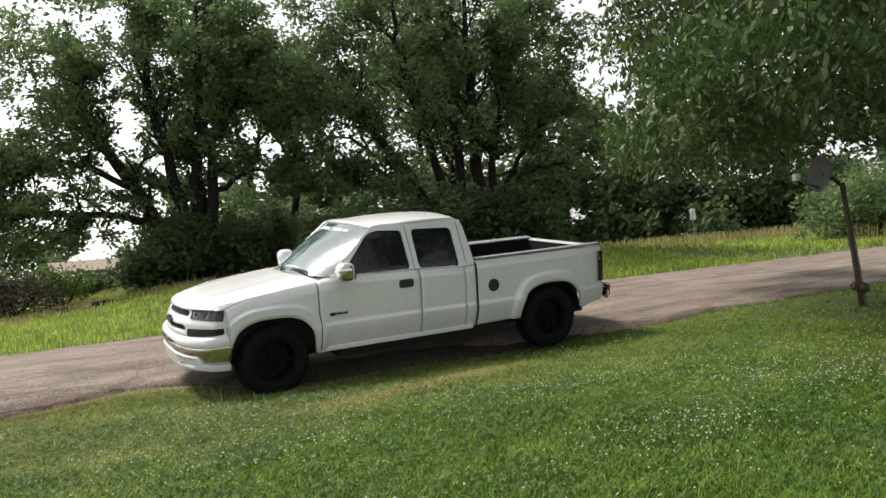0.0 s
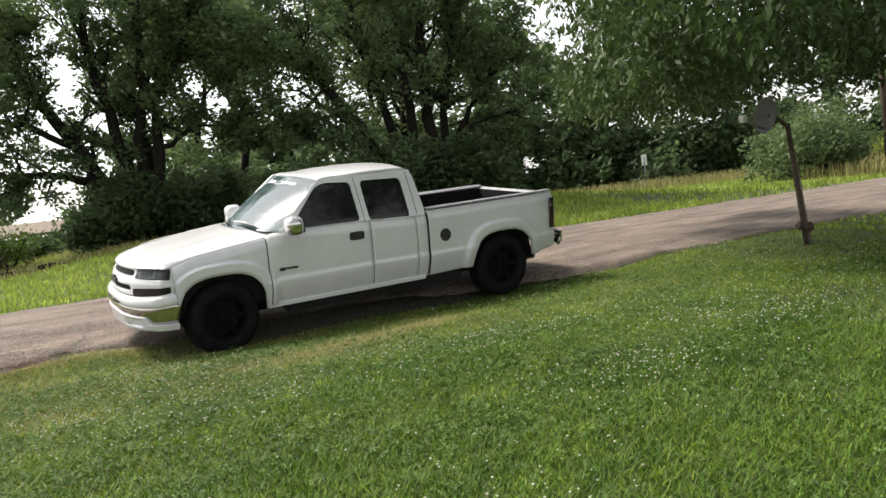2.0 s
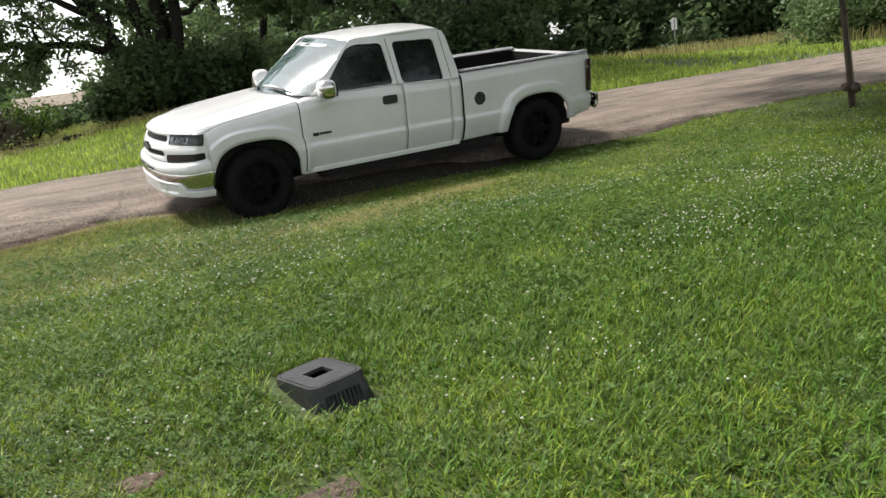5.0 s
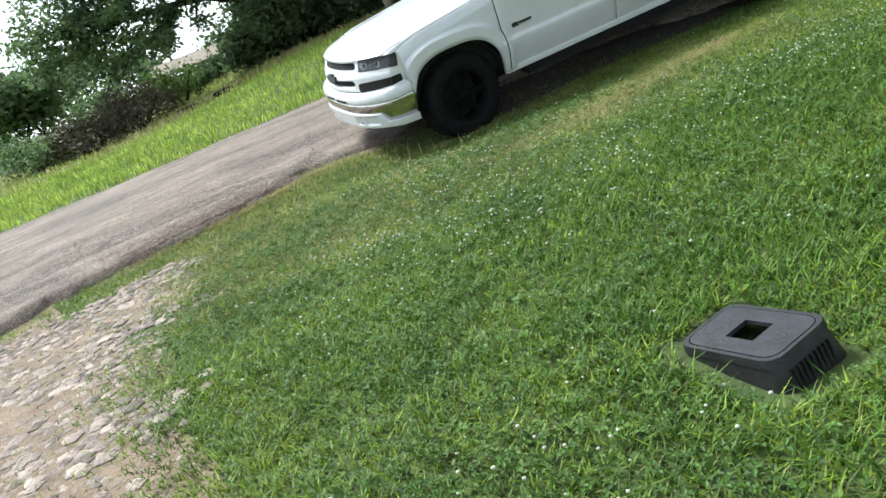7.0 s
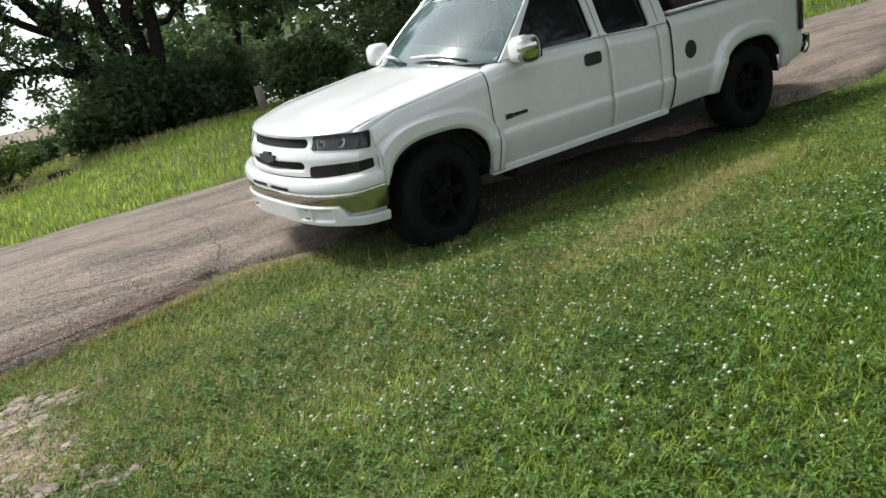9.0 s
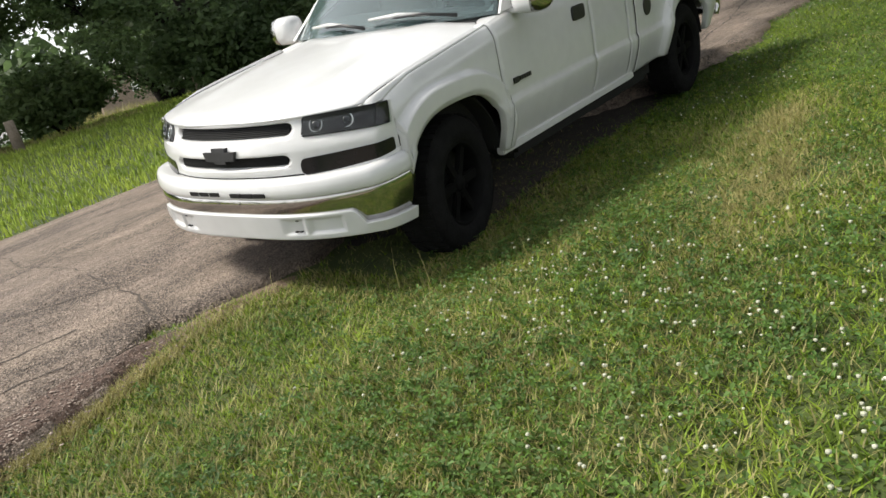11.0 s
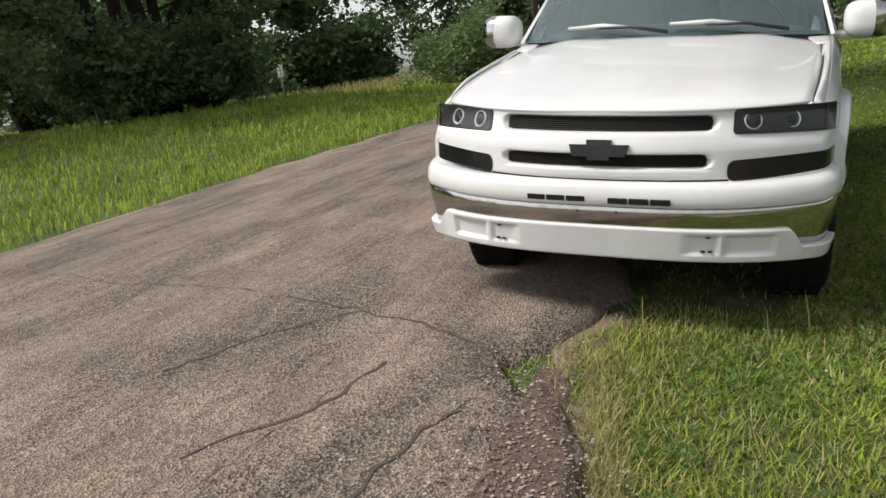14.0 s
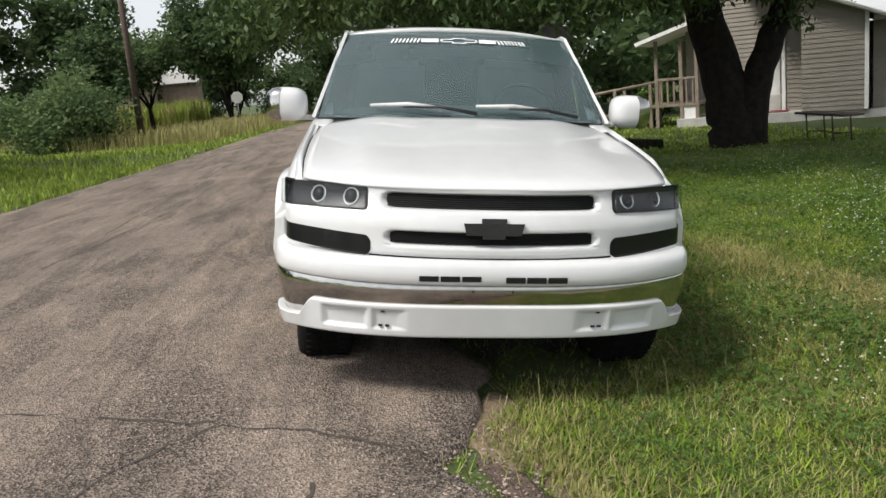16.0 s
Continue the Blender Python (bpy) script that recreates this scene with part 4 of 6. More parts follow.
for s in (-1, 1):
    box_part("bumper_bracket", (4.40, s * 0.6 - 0.05, 0.52), (4.62, s * 0.6 + 0.05, 0.62), M_GAP, truck)
tube_part("exhaust_pipe", [(3.2, 0.5, 0.36), (4.3, 0.55, 0.38)], 0.035, M_RUST, truck)


# ---- wheels ----
def wheel(x, s, turn=0.0):
    w = thing("wheel", pose(x, s * 0.805, HUB_Z, 0, 0, turn + (180 if s > 0 else 0)))
    w.parent = truck
    prof = [(0.235, -0.115), (0.25, -0.135), (0.30, -0.142), (0.345, -0.135), (0.372, -0.115), (0.385, -0.08), (0.387, 0.0), (0.385, 0.08), (0.372, 0.115), (0.30, 0.13), (0.235, 0.11)]
    tyre = part("tyre", lathe(bmesh.new(), prof, 56), M_TYRE, w, "black tyre", True)
    bm = bmesh.new()
    for k in range(56):
        a = 2 * math.pi * k / 56
        for y in (-0.075, 0.0, 0.075):
            m = Matrix.Rotation(a + (0.03 if y == 0 else 0), 4, "Y") @ Matrix.Translation((0.388, y, 0))
            box(bm, (-0.006, -0.03, -0.014), (0.004, 0.03, 0.014), m)
    part("tread", bm, M_TYRE, w)
    rim = part("rim", lathe(bmesh.new(), [(0.238, -0.118), (0.228, -0.124), (0.218, -0.11), (0.205, -0.06), (0.20, 0.09)], 40), M_RIM, w, "black wheel rim", True)
    part("rim_back", lathe(bmesh.new(), [(0.0005, 0.0), (0.205, 0.02)], 24), M_GAP, w)
    for k in range(6):
        m = Matrix.Rotation(2 * math.pi * k / 6, 4, "Y")
        part("spoke", box(bmesh.new(), (0.03, -0.095, -0.030), (0.222, -0.065, 0.030), m, 0.008), M_RIM, w)
    part("hub_cap", lathe(bmesh.new(), [(0.0005, -0.112), (0.04, -0.108), (0.055, -0.09), (0.06, -0.06)], 20), M_RIM, w, "", True)
    for k in range(6):
        a = 2 * math.pi * (k + 0.5) / 6
        bm = lathe(bmesh.new(), [(0.0005, -0.10), (0.010, -0.10), (0.011, -0.07)], 8, Matrix.Translation((0.075 * math.cos(a), 0, 0.075 * math.sin(a))))
        part("lug_nut", bm, M_RIM, w)
    return w


for x, turn in zip(AXLES, (7, 0)):
    for s in (-1, 1):
        wheel(x, s, turn)


def narrow(ob):
    """Draws a part in to the truck's true width, a little more towards the nose."""
    if ob.name.startswith("wheel") and ob.type == "EMPTY":
        ob.location.y *= 0.93
        return
    if ob.type == "MESH":
        for v in ob.data.vertices:
            v.co.y *= 0.93 - 0.013 * float(smoothstep(0.1, -0.55, v.co.x))
    for c in ob.children:
        narrow(c)


for c in truck.children:
    narrow(c)

# ---- plants ----
RNG = np.random.default_rng(7)


def leaves(name, centres, radii, count, size, material, parent=None, droop=0.25, flat=0.75, long=1.9):
    """Leaf quads scattered in soft clumps: centres (n, 3), radii (n,)."""
    centres, radii = np.asarray(centres, float), np.asarray(radii, float)
    w = radii ** 2.2
    k = RNG.choice(len(centres), count, p=w / w.sum())
    d = RNG.normal(size=(count, 3))
    d /= np.linalg.norm(d, axis=1)[:, None]
    r = radii[k] * RNG.random(count) ** 0.45
    p = centres[k] + d * r[:, None] * np.array([1, 1, flat])
    a = RNG.normal(size=(count, 3)) * np.array([1, 1, 0.6]) - np.array([0, 0, droop])
    a /= np.linalg.norm(a, axis=1)[:, None]
    b = np.cross(a, RNG.normal(size=(count, 3)))
    b /= np.linalg.norm(b, axis=1)[:, None]
    s = size * (0.6 + 0.8 * RNG.random(count))[:, None]
    V = np.stack([p, p + a * s * long * 0.5 + b * s * 0.5, p + a * s * long, p + a * s * long * 0.5 - b * s * 0.5], 1).reshape(-1, 3)
    return raw(name, V, np.arange(4 * count).reshape(-1, 4), material, parent)


def limbs(bm, base, direction, length, radius, depth, tips, rng, spread=0.6, lift=0.25, pieces=4):
    """A limb that bends and forks; the ends are gathered in tips."""
    pts, radii = [Vector(base)], [radius]
    d = Vector(direction).normalized()
    for i in range(pieces):
        d = (d + Vector(rng.normal(size=3)) * 0.13 + Vector((0, 0, lift * 0.12))).normalized()
        pts.append(pts[-1] + d * length / pieces)
        radii.append(radius * (1 - 0.5 * (i + 1) / pieces))
        if depth <= 1:
            tips.append((tuple(pts[-1]), length))
    tube(bm, pts, radii, 7 if depth > 1 else 5, False)
    if depth > 0:
        for k in range(3 if depth > 1 else 3):
            i = int(rng.integers(max(1, pieces - 2), pieces + 1))
            side = Vector(rng.normal(size=3))
            side = (side - d * side.dot(d)).normalized()
            nd = (d + side * spread * (0.7 + 0.6 * rng.random()) + Vector((0, 0, lift * 0.3))).normalized()
            limbs(bm, pts[i], nd, length * (0.58 + 0.22 * rng.random()), radii[i] * 0.72, depth - 1, tips, rng, spread, lift, pieces)


def tree(name, base, height, crown, trunk_r, stems, count, leaf, material, label, seed, clear=0.25, spread=0.6, clump=1.0, lift=0.3, lean=0.15, extra=(), droop=0.25, forks=4, fork_r=0.62, aim=None, category="tree", group="", long=1.9):
    rng = np.random.default_rng(seed)
    t = thing(name, None, label, category, group)
    z = float(ground_height(base[0], base[1]))
    bm, tips = bmesh.new(), []
    for k in range(stems):
        a = 2 * math.pi * (k + 0.3 * rng.random()) / stems
        off = Vector((math.cos(a), math.sin(a), 0)) * (trunk_r * 0.9 if stems > 1 else 0)
        tilt = lean * (1.6 if stems > 1 else 0.5)
        d = Vector((math.cos(a) * tilt, math.sin(a) * tilt, 1)).normalized()
        top = Vector((base[0], base[1], z)) + off + d * height * clear
        r = trunk_r * (0.62 if stems > 1 else 1)
        foot = Vector((base[0], base[1], z - 0.15)) + off * 0.8
        tube(bm, [foot, foot + Vector((0, 0, 0.25)) + off * 0.05, foot.lerp(top, 0.5), top], [r * 1.5, r * 1.1, r * 0.95, r * 0.85], 12, False)
        n = forks if stems == 1 else 3
        for j in range(n):
            b = 2 * math.pi * (j + rng.random() * 0.5) / n + a if aim is None else aim + 2 * math.pi * j / n
            nd = Vector((math.cos(b) * spread, math.sin(b) * spread, 0.9)) if stems == 1 else (d * 1.4 + Vector((math.cos(b), math.sin(b), 0.2)) * spread)
            limbs(bm, top, nd, height * 0.30, r * fork_r, 2, tips, rng, spread, lift)
    bmesh.ops.recalc_face_normals(bm, faces=bm.faces[:])
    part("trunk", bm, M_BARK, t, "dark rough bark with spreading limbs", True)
    c = np.array([p for p, _ in tips])
    keep = rng.random(len(c)) < 0.95
    c = c[keep]
    h = np.hypot(c[:, 0] - base[0], c[:, 1] - base[1])
    f = np.minimum(1, crown / np.maximum(h, 0.1))
    c[:, 0] = base[0] + (c[:, 0] - base[0]) * f
    c[:, 1] = base[1] + (c[:, 1] - base[1]) * f
    c[:, 2] = np.minimum(c[:, 2], z + height)
    rad = clump * (0.55 + 0.7 * rng.random(len(c)))
    if len(extra):
        e = np.array(extra, float)
        c, rad = np.vstack([c, e[:, :3]]), np.concatenate([rad, e[:, 3]])
    leaves("crown", c, rad, count, leaf, material, t, droop, 0.75, long)
    return t


def bush(name, base, radius, height, count, leaf, material, label, seed, category="bush", stems=7):
    rng = np.random.default_rng(seed)
    t = thing(name, None, label, category)
    z = float(ground_height(base[0], base[1]))
    bm = bmesh.new()
    n = 26
    a, q = rng.random(n) * 2 * math.pi, rng.random(n)
    u = rng.random(n)
    c = np.stack([base[0] + np.cos(a) * radius * 0.72 * np.sqrt(q), base[1] + np.sin(a) * radius * 0.72 * np.sqrt(q), z + 0.25 * height + height * 0.55 * u * (1 - 0.45 * q)], 1)
    for k in range(stems):
        tube(bm, [(base[0] + 0.15 * math.cos(k), base[1] + 0.15 * math.sin(k), z - 0.05), tuple(c[k])], [0.04, 0.015], 5, False)
    part("stem", bm, M_BARK, t)
    c = np.vstack([c, c[:10] + rng.normal(size=(10, 3)) * radius * 0.28])
    leaves("foliage", c, np.concatenate([radius * 0.30 + 0.16 * radius * rng.random(n), radius * (0.10 + 0.12 * rng.random(10))]), count, leaf, material, t, 0.0, 0.9)
    return t


def limbed_tree(name, base, arms, crown, count, leaf, material, label, seed, clump=0.7, hang=(), heading=(0.973, -0.23), droop=0.25, long=1.9, share=0.62, clear=0.333, wobble=0.055):
    """A tree with its own main limbs; arms hold a radius and points (across, away, up) from the base, the crown is
    filled with (across, away, up, across radius, away radius, up radius, clumps)."""
    rng = np.random.default_rng(seed)
    t = thing(name, None, label, "tree")
    z = float(ground_height(base[0], base[1]))
    across, away = Vector((*heading, 0)), Vector((-heading[1], heading[0], 0))
    spot = lambda h, d, u: Vector((base[0], base[1], z)) + across * h + away * d + Vector((0, 0, u))
    bm, tips = bmesh.new(), []
    for r, *pts in arms:
        way = [spot(*p) for p in pts]
        fine = []
        for a, b in zip(way, way[1:]):
            for k in range(4):
                fine.append(a.lerp(b, k / 4) + Vector(rng.normal(size=3)) * wobble * (0 < k or len(fine) > 0))
        fine.append(way[-1])
        n = len(fine)
        radii = [r * (1 - 0.78 * k / (n - 1)) for k in range(n)]
        tube(bm, fine, radii, 9, False)
        for k in range(max(3, int(n * clear)), n):
            for q in range(2 if k < n - 1 else 4):
                d = (fine[k] - fine[k - 1]).normalized()
                side = Vector(rng.normal(size=3))
                d = (d * 0.7 + side.normalized() * 0.9 + Vector((0, 0, 0.15))).normalized()
                limbs(bm, fine[k], d, 0.7 + 1.0 * rng.random(), max(0.022, radii[k] * 0.42), 1, tips, rng, 0.7, 0.2, 3)
    bmesh.ops.recalc_face_normals(bm, faces=bm.faces[:])
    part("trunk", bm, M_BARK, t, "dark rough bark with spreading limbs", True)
    c = [p for p, _ in tips if rng.random() < share]
    rad = list(clump * (0.28 + 0.42 * rng.random(len(c))))
    for h, d, u, rh, rd, ru, n in crown:
        for k in range(n):
            v = rng.normal(size=3)
            v *= (0.55 + 0.45 * rng.random() ** 0.6) / np.linalg.norm(v)
            c.append(tuple(spot(h + v[0] * rh, d + v[1] * rd, u + v[2] * ru)))
            rad.append(clump * (0.45 + 0.8 * rng.random()))
    for x, y, u, r in hang:
        c.append((x, y, u))
        rad.append(r)
    leaves("crown", np.array(c), rad, count, leaf, material, t, droop, 0.55 if not len(hang) else 0.75, long)
    return t


# tall trees across the road
limbed_tree("tree", (3.75, 18.0), (
    (0.30, (-0.6, 0, -0.2), (-0.95, 0, 1.9), (-2.2, 0.3, 4.0), (-2.9, 0.5, 5.4), (-3.4, 0.8, 7.6)),
    (0.15, (-1.0, 0, 1.9), (-2.4, -0.5, 2.4), (-4.2, -0.8, 2.5), (-5.6, -1.0, 2.3)),
    (0.26, (-0.2, 0.2, -0.2), (-0.3, 0.2, 2.6), (-0.8, 0.4, 5.0), (-1.1, 0.6, 7.0), (-1.3, 0.6, 9.2)),
    (0.23, (0.0, 0.3, -0.2), (0.2, 0.3, 3.4), (0.45, 0.0, 5.0), (0.6, -0.3, 7.5), (0.8, 0.0, 9.6)),
    (0.24, (0.55, 0, -0.2), (0.75, 0, 2.5), (0.8, 0.2, 4.6), (1.7, 0.3, 5.8), (2.4, 0.6, 7.8)),
    (0.20, (0.0, 0.5, -0.2), (0.4, 1.5, 3.0), (0.2, 3.0, 6.0), (0.5, 3.5, 8.6)),
    (0.12, (-1.7, 0.2, 3.2), (-3.0, 0.0, 4.0), (-4.4, -0.2, 4.4), (-5.8, 0.2, 4.7)),
    (0.10, (0.8, 0.0, 3.0), (1.9, -0.4, 3.6), (3.2, -0.6, 3.4))),
    ((-1.4, 0, 8.4, 4.2, 3.2, 2.4, 74), (-4.8, -0.2, 5.0, 2.2, 1.8, 1.6, 40), (-6.2, -0.5, 2.6, 1.7, 1.2, 0.9, 24), (2.0, 0.2, 6.0, 1.5, 1.6, 2.0, 18), (-2.8, -0.6, 2.6, 1.5, 0.6, 0.5, 8), (2.8, 0.4, 8.2, 1.8, 1.5, 1.8, 26), (-4.4, 0.0, 7.2, 1.6, 1.5, 1.2, 22)),
    72000, 0.085, M_LEAF, "tall spreading tree with dark limbs and airy foliage", 3, 0.72)
limbed_tree("tree", (12.3, 14.6), (
    (0.27, (0.4, 0, -0.2), (0.5, 0, 3.0), (0.55, 0.2, 6.0), (0.6, 0.3, 9.5)),
    (0.22, (0.0, 0.1, -0.2), (-0.2, 0, 3.4), (-0.3, 0.3, 6.0), (-0.2, 0.4, 9.6)),
    (0.20, (-0.4, 0, -0.2), (-0.9, 0.2, 2.8), (-1.4, 0.2, 5.0), (-1.9, 0.3, 7.5), (-2.0, 0.4, 9.6)),
    (0.18, (-0.6, 0, -0.2), (-1.7, 0, 2.6), (-3.0, -0.2, 4.4), (-4.4, -0.4, 5.6), (-5.4, -0.4, 6.0)),
    (0.18, (0.8, 0, -0.2), (1.0, 0.1, 2.8), (1.5, 0.1, 5.0), (2.2, 0.2, 6.8), (2.7, 0.2, 8.8)),
    (0.13, (1.0, 0, -0.2), (1.6, 0.2, 2.6), (2.6, 0.2, 4.0), (3.4, 0.2, 4.7), (4.2, 0.2, 5.0)),
    (0.20, (0.0, 1.0, -0.2), (0.2, 2.0, 4.0), (-0.5, 3.0, 8.0)),
    (0.09, (-1.2, 0, 2.0), (-2.4, -0.3, 2.7), (-3.8, -0.5, 2.8)),
    (0.08, (1.2, 0, 2.2), (2.2, -0.3, 2.8), (3.4, -0.5, 3.0))),
    ((-0.6, 0, 8.5, 4.6, 3.2, 2.2, 78), (-4.4, -0.4, 6.2, 1.9, 1.6, 1.4, 32), (-4.8, 0.4, 3.6, 1.5, 1.2, 1.3, 18), (3.2, 0.4, 5.4, 1.4, 1.3, 1.4, 14), (2.2, 0.2, 2.0, 1.5, 1.0, 0.7, 14), (-4.4, -0.2, 8.4, 1.6, 1.5, 1.6, 24), (3.2, 0.2, 8.0, 1.9, 1.5, 1.4, 26)),
    70000, 0.085, M_LEAF, "tall many-stemmed tree with dense dark foliage", 5, 0.72)
tree("tree", (17.0, 24.0), 15.0, 6.5, 0.40, 3, 20000, 0.13, M_LEAF, "tall dark leafy tree behind the bank", 11, 0.2, 0.7, 1.3)
tree("tree", (9.2, 25.5), 13.0, 6.0, 0.30, 2, 20000, 0.12, M_LEAF, "tall leafy tree behind the bank", 12, 0.3, 0.7, 0.9)
tree("tree", (-5.0, 31.0), 5.0, 3.2, 0.2, 2, 12000, 0.12, M_LEAF, "leafy tree at the field's edge", 13, 0.2, 0.7, 1.2)
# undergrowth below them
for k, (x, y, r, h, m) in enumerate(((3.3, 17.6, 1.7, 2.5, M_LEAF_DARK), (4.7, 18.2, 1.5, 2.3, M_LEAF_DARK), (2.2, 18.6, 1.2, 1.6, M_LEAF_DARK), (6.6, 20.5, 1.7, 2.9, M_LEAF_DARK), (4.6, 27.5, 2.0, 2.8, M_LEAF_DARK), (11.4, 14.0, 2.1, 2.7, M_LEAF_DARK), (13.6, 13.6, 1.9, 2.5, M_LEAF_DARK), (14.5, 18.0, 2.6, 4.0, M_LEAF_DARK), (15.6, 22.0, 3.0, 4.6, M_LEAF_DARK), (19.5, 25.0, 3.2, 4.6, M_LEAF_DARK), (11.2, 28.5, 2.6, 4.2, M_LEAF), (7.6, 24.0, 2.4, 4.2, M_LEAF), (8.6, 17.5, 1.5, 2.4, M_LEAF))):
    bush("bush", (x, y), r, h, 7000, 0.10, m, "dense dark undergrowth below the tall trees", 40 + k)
# roadside bush, shrubs
bush("bush", (33.2, 13.4), 3.3, 3.6, 16000, 0.10, M_LEAF, "round green roadside bush", 60)

tree("tree", (52.0, 17.6), 9.0, 4.2, 0.22, 2, 14000, 0.17, M_LEAF_DARK, "broad dark tree beside the field", 61, 0.12, 0.6, 1.2)
tree("tree", (54.0, 15.0), 8.2, 2.6, 0.16, 1, 9000, 0.14, M_LEAF, "small round tree beside the field", 62, 0.2, 0.45, 0.8)
tree("tree", (56.5, 10.0), 15.5, 4.0, 0.24, 3, 24000, 0.17, M_LEAF_DARK, "tall dark leafy tree beside the far road bend", 63, 0.06, 0.42, 1.2)
# yard tree with its overhanging crown
low, hang = [], np.random.default_rng(31)
while len(low) < 210:
    x, y = 3.2 + 7.5 * hang.random(), -5.4 + 8.0 * hang.random()
    if y < 1.05 * x - 6.7:
        low.append((x, y, 2.5 + 3.6 * hang.random() ** 1.2, 0.5 + 0.35 * hang.random()))
for a, b, c, d in hang.random((34, 4)):
    low.append((7.6 + 2.4 * a, -7.0 + 2.6 * b, 2.6 + 1.4 * c, 0.28 + 0.22 * d))
for a, b, c, d in hang.random((22, 4)):
    low.append((8.6 + 0.8 * a, -6.9 + 0.75 * b, 1.85 + 0.9 * c, 0.14 + 0.14 * d))
limbed_tree("shade_tree", (9.5, -5.85), (
    (0.48, (-0.04, 0, -0.25), (-0.06, 0, 0.4), (-0.19, 0, 1.05), (-0.54, 0.1, 2.4), (-0.95, 0.2, 4.2), (-1.5, 0.4, 6.2), (-2.4, 0.6, 8.4)),
    (0.34, (0.18, 0, -0.2), (0.18, -0.02, 0.5), (0.32, -0.02, 1.05), (0.66, 0.0, 2.0), (1.25, 0.1, 3.6), (1.8, 0.3, 5.6), (2.3, 0.4, 7.6)),
    (0.16, (-0.8, 0.1, 3.2), (-1.6, -1.0, 4.4), (-2.4, -2.2, 5.4), (-3.2, -3.2, 6.0)),
    (0.15, (1.0, 0.1, 2.9), (1.4, -1.2, 4.2), (1.6, -2.6, 5.2), (1.6, -3.8, 5.6)),
    (0.15, (-0.9, 0.2, 3.8), (-2.2, 0.8, 5.0), (-3.4, 1.0, 5.6), (-4.4, 1.2, 5.8)),
    (0.14, (1.3, 0.2, 3.8), (2.4, 0.8, 5.0), (3.4, 1.2, 5.6), (4.2, 1.5, 5.8))),
    ((0, 0, 7.4, 3.8, 3.8, 2.3, 46), (0, 0, 5.2, 4.2, 4.2, 1.2, 30)),
    150000, 0.047, M_LEAF_YARD, "large shade tree with forked trunk in the yard", 21, 0.85, low, (-0.41, -0.912), 1.1, 2.5, 0.16, 0.55, 0.022)

# far woods as one uncountable mass
def woods(stretches, leaf, count, deep, seed, label):
    """Crowns strewn along stretches (x0, y0, x1, y1, crowns, height): fine leaves outside, coarser ones within."""
    rng = np.random.default_rng(seed)
    c, r = [], []
    for x0, y0, x1, y1, n, h in stretches:
        for k in range(n):
            t = rng.random()
            c.append((x0 + (x1 - x0) * t + rng.normal() * 2, y0 + (y1 - y0) * t + rng.normal() * 2, h * (0.06 + 0.87 * rng.random() ** 1.1)))
            r.append(1.2 + 1.5 * rng.random())
    tagged(leaves("far_woods", c, r, count, leaf, M_LEAF_DARK, None, 0.1, 0.9), label, "woods", kind="stuff")
    tagged(leaves("far_woods_depth", c, np.array(r) * 0.7, deep, leaf * 2.2, M_LEAF_DARK, None, 0.1, 0.9, 1.3), "shaded depth of the woods", "woods", kind="stuff")


woods(((35, 45, 62, 34, 84, 12.0), (35, 43, 58, 34, 44, 5), (62, 36, 70, 27, 40, 13.5), (70, 28, 74, 22, 40, 13.0), (74, 24, 80, 20, 16, 9), (82, 22, 86, 15, 16, 4.5), (46, 92, 66, 82, 26, 6), (82, 13, 90, 2, 24, 11), (8, 38, 24, 34, 16, 6.5), (-40, 70, 22, 62, 40, 8), (-70, 30, -40, 70, 30, 8)), 0.25, 84000, 24000, 17, "distant dark green woods behind the fields")
woods(((36, -4, 60, -30, 50, 11), (39, -3, 40, -18, 60, 12), (66, 6, 70, -4, 40, 12), (23, -9, 34, -17, 34, 10), (27, -3, 36, -9, 44, 11)), 0.17, 62000, 22000, 18, "dark green woods behind the house")


# ---- lawn ----
def blades(name, pts, height, width, material, bend=0.5):
    """Grass blades as bent slivers on points (n, 3)."""
    n = len(pts)
    a = RNG.random(n) * 2 * math.pi
    h = height * (0.45 + 0.9 * RNG.random(n))
    w = width * (0.6 + 0.7 * RNG.random(n))
    side = np.stack([np.cos(a), np.sin(a), np.zeros(n)], 1)
    lean = np.stack([-np.sin(a), np.cos(a), np.zeros(n)], 1) * (bend * h * (0.3 + RNG.random(n)))[:, None]
    up = np.array([0, 0, 1.0])
    root = pts - up * 0.01
    mid = root + up * (h * 0.6)[:, None] + lean * 0.4
    tip = root + up * h[:, None] * 0.9 + lean
    V = np.stack([root - side * w[:, None], root + side * w[:, None], mid + side * w[:, None] * 0.7, mid - side * w[:, None] * 0.7, tip], 1).reshape(-1, 3)
    i = np.arange(n)[:, None] * 5
    F = np.concatenate([i + np.array([[0, 1, 2]]), i + np.array([[0, 2, 3]]), i + np.array([[3, 2, 4]])])
    return raw(name, V, F, material)


def slivers(name, pts, height, width, material, bend=1.0):
    """The shortest blades, one leaning sliver each."""
    n = len(pts)
    a = RNG.random(n) * 2 * math.pi
    h, w = height * (0.4 + RNG.random(n)), width * (0.6 + 0.7 * RNG.random(n))
    side = np.stack([np.cos(a), np.sin(a), np.zeros(n)], 1) * w[:, None]
    lean = np.stack([-np.sin(a), np.cos(a), np.zeros(n)], 1) * (bend * h * (0.2 + RNG.random(n)))[:, None]
    root = pts - np.array([0, 0, 0.006])
    tip = root + lean + np.array([0, 0, 1.0]) * h[:, None]
    return raw(name, np.stack([root - side, root + side, tip], 1).reshape(-1, 3), np.arange(3 * n).reshape(-1, 3), material)


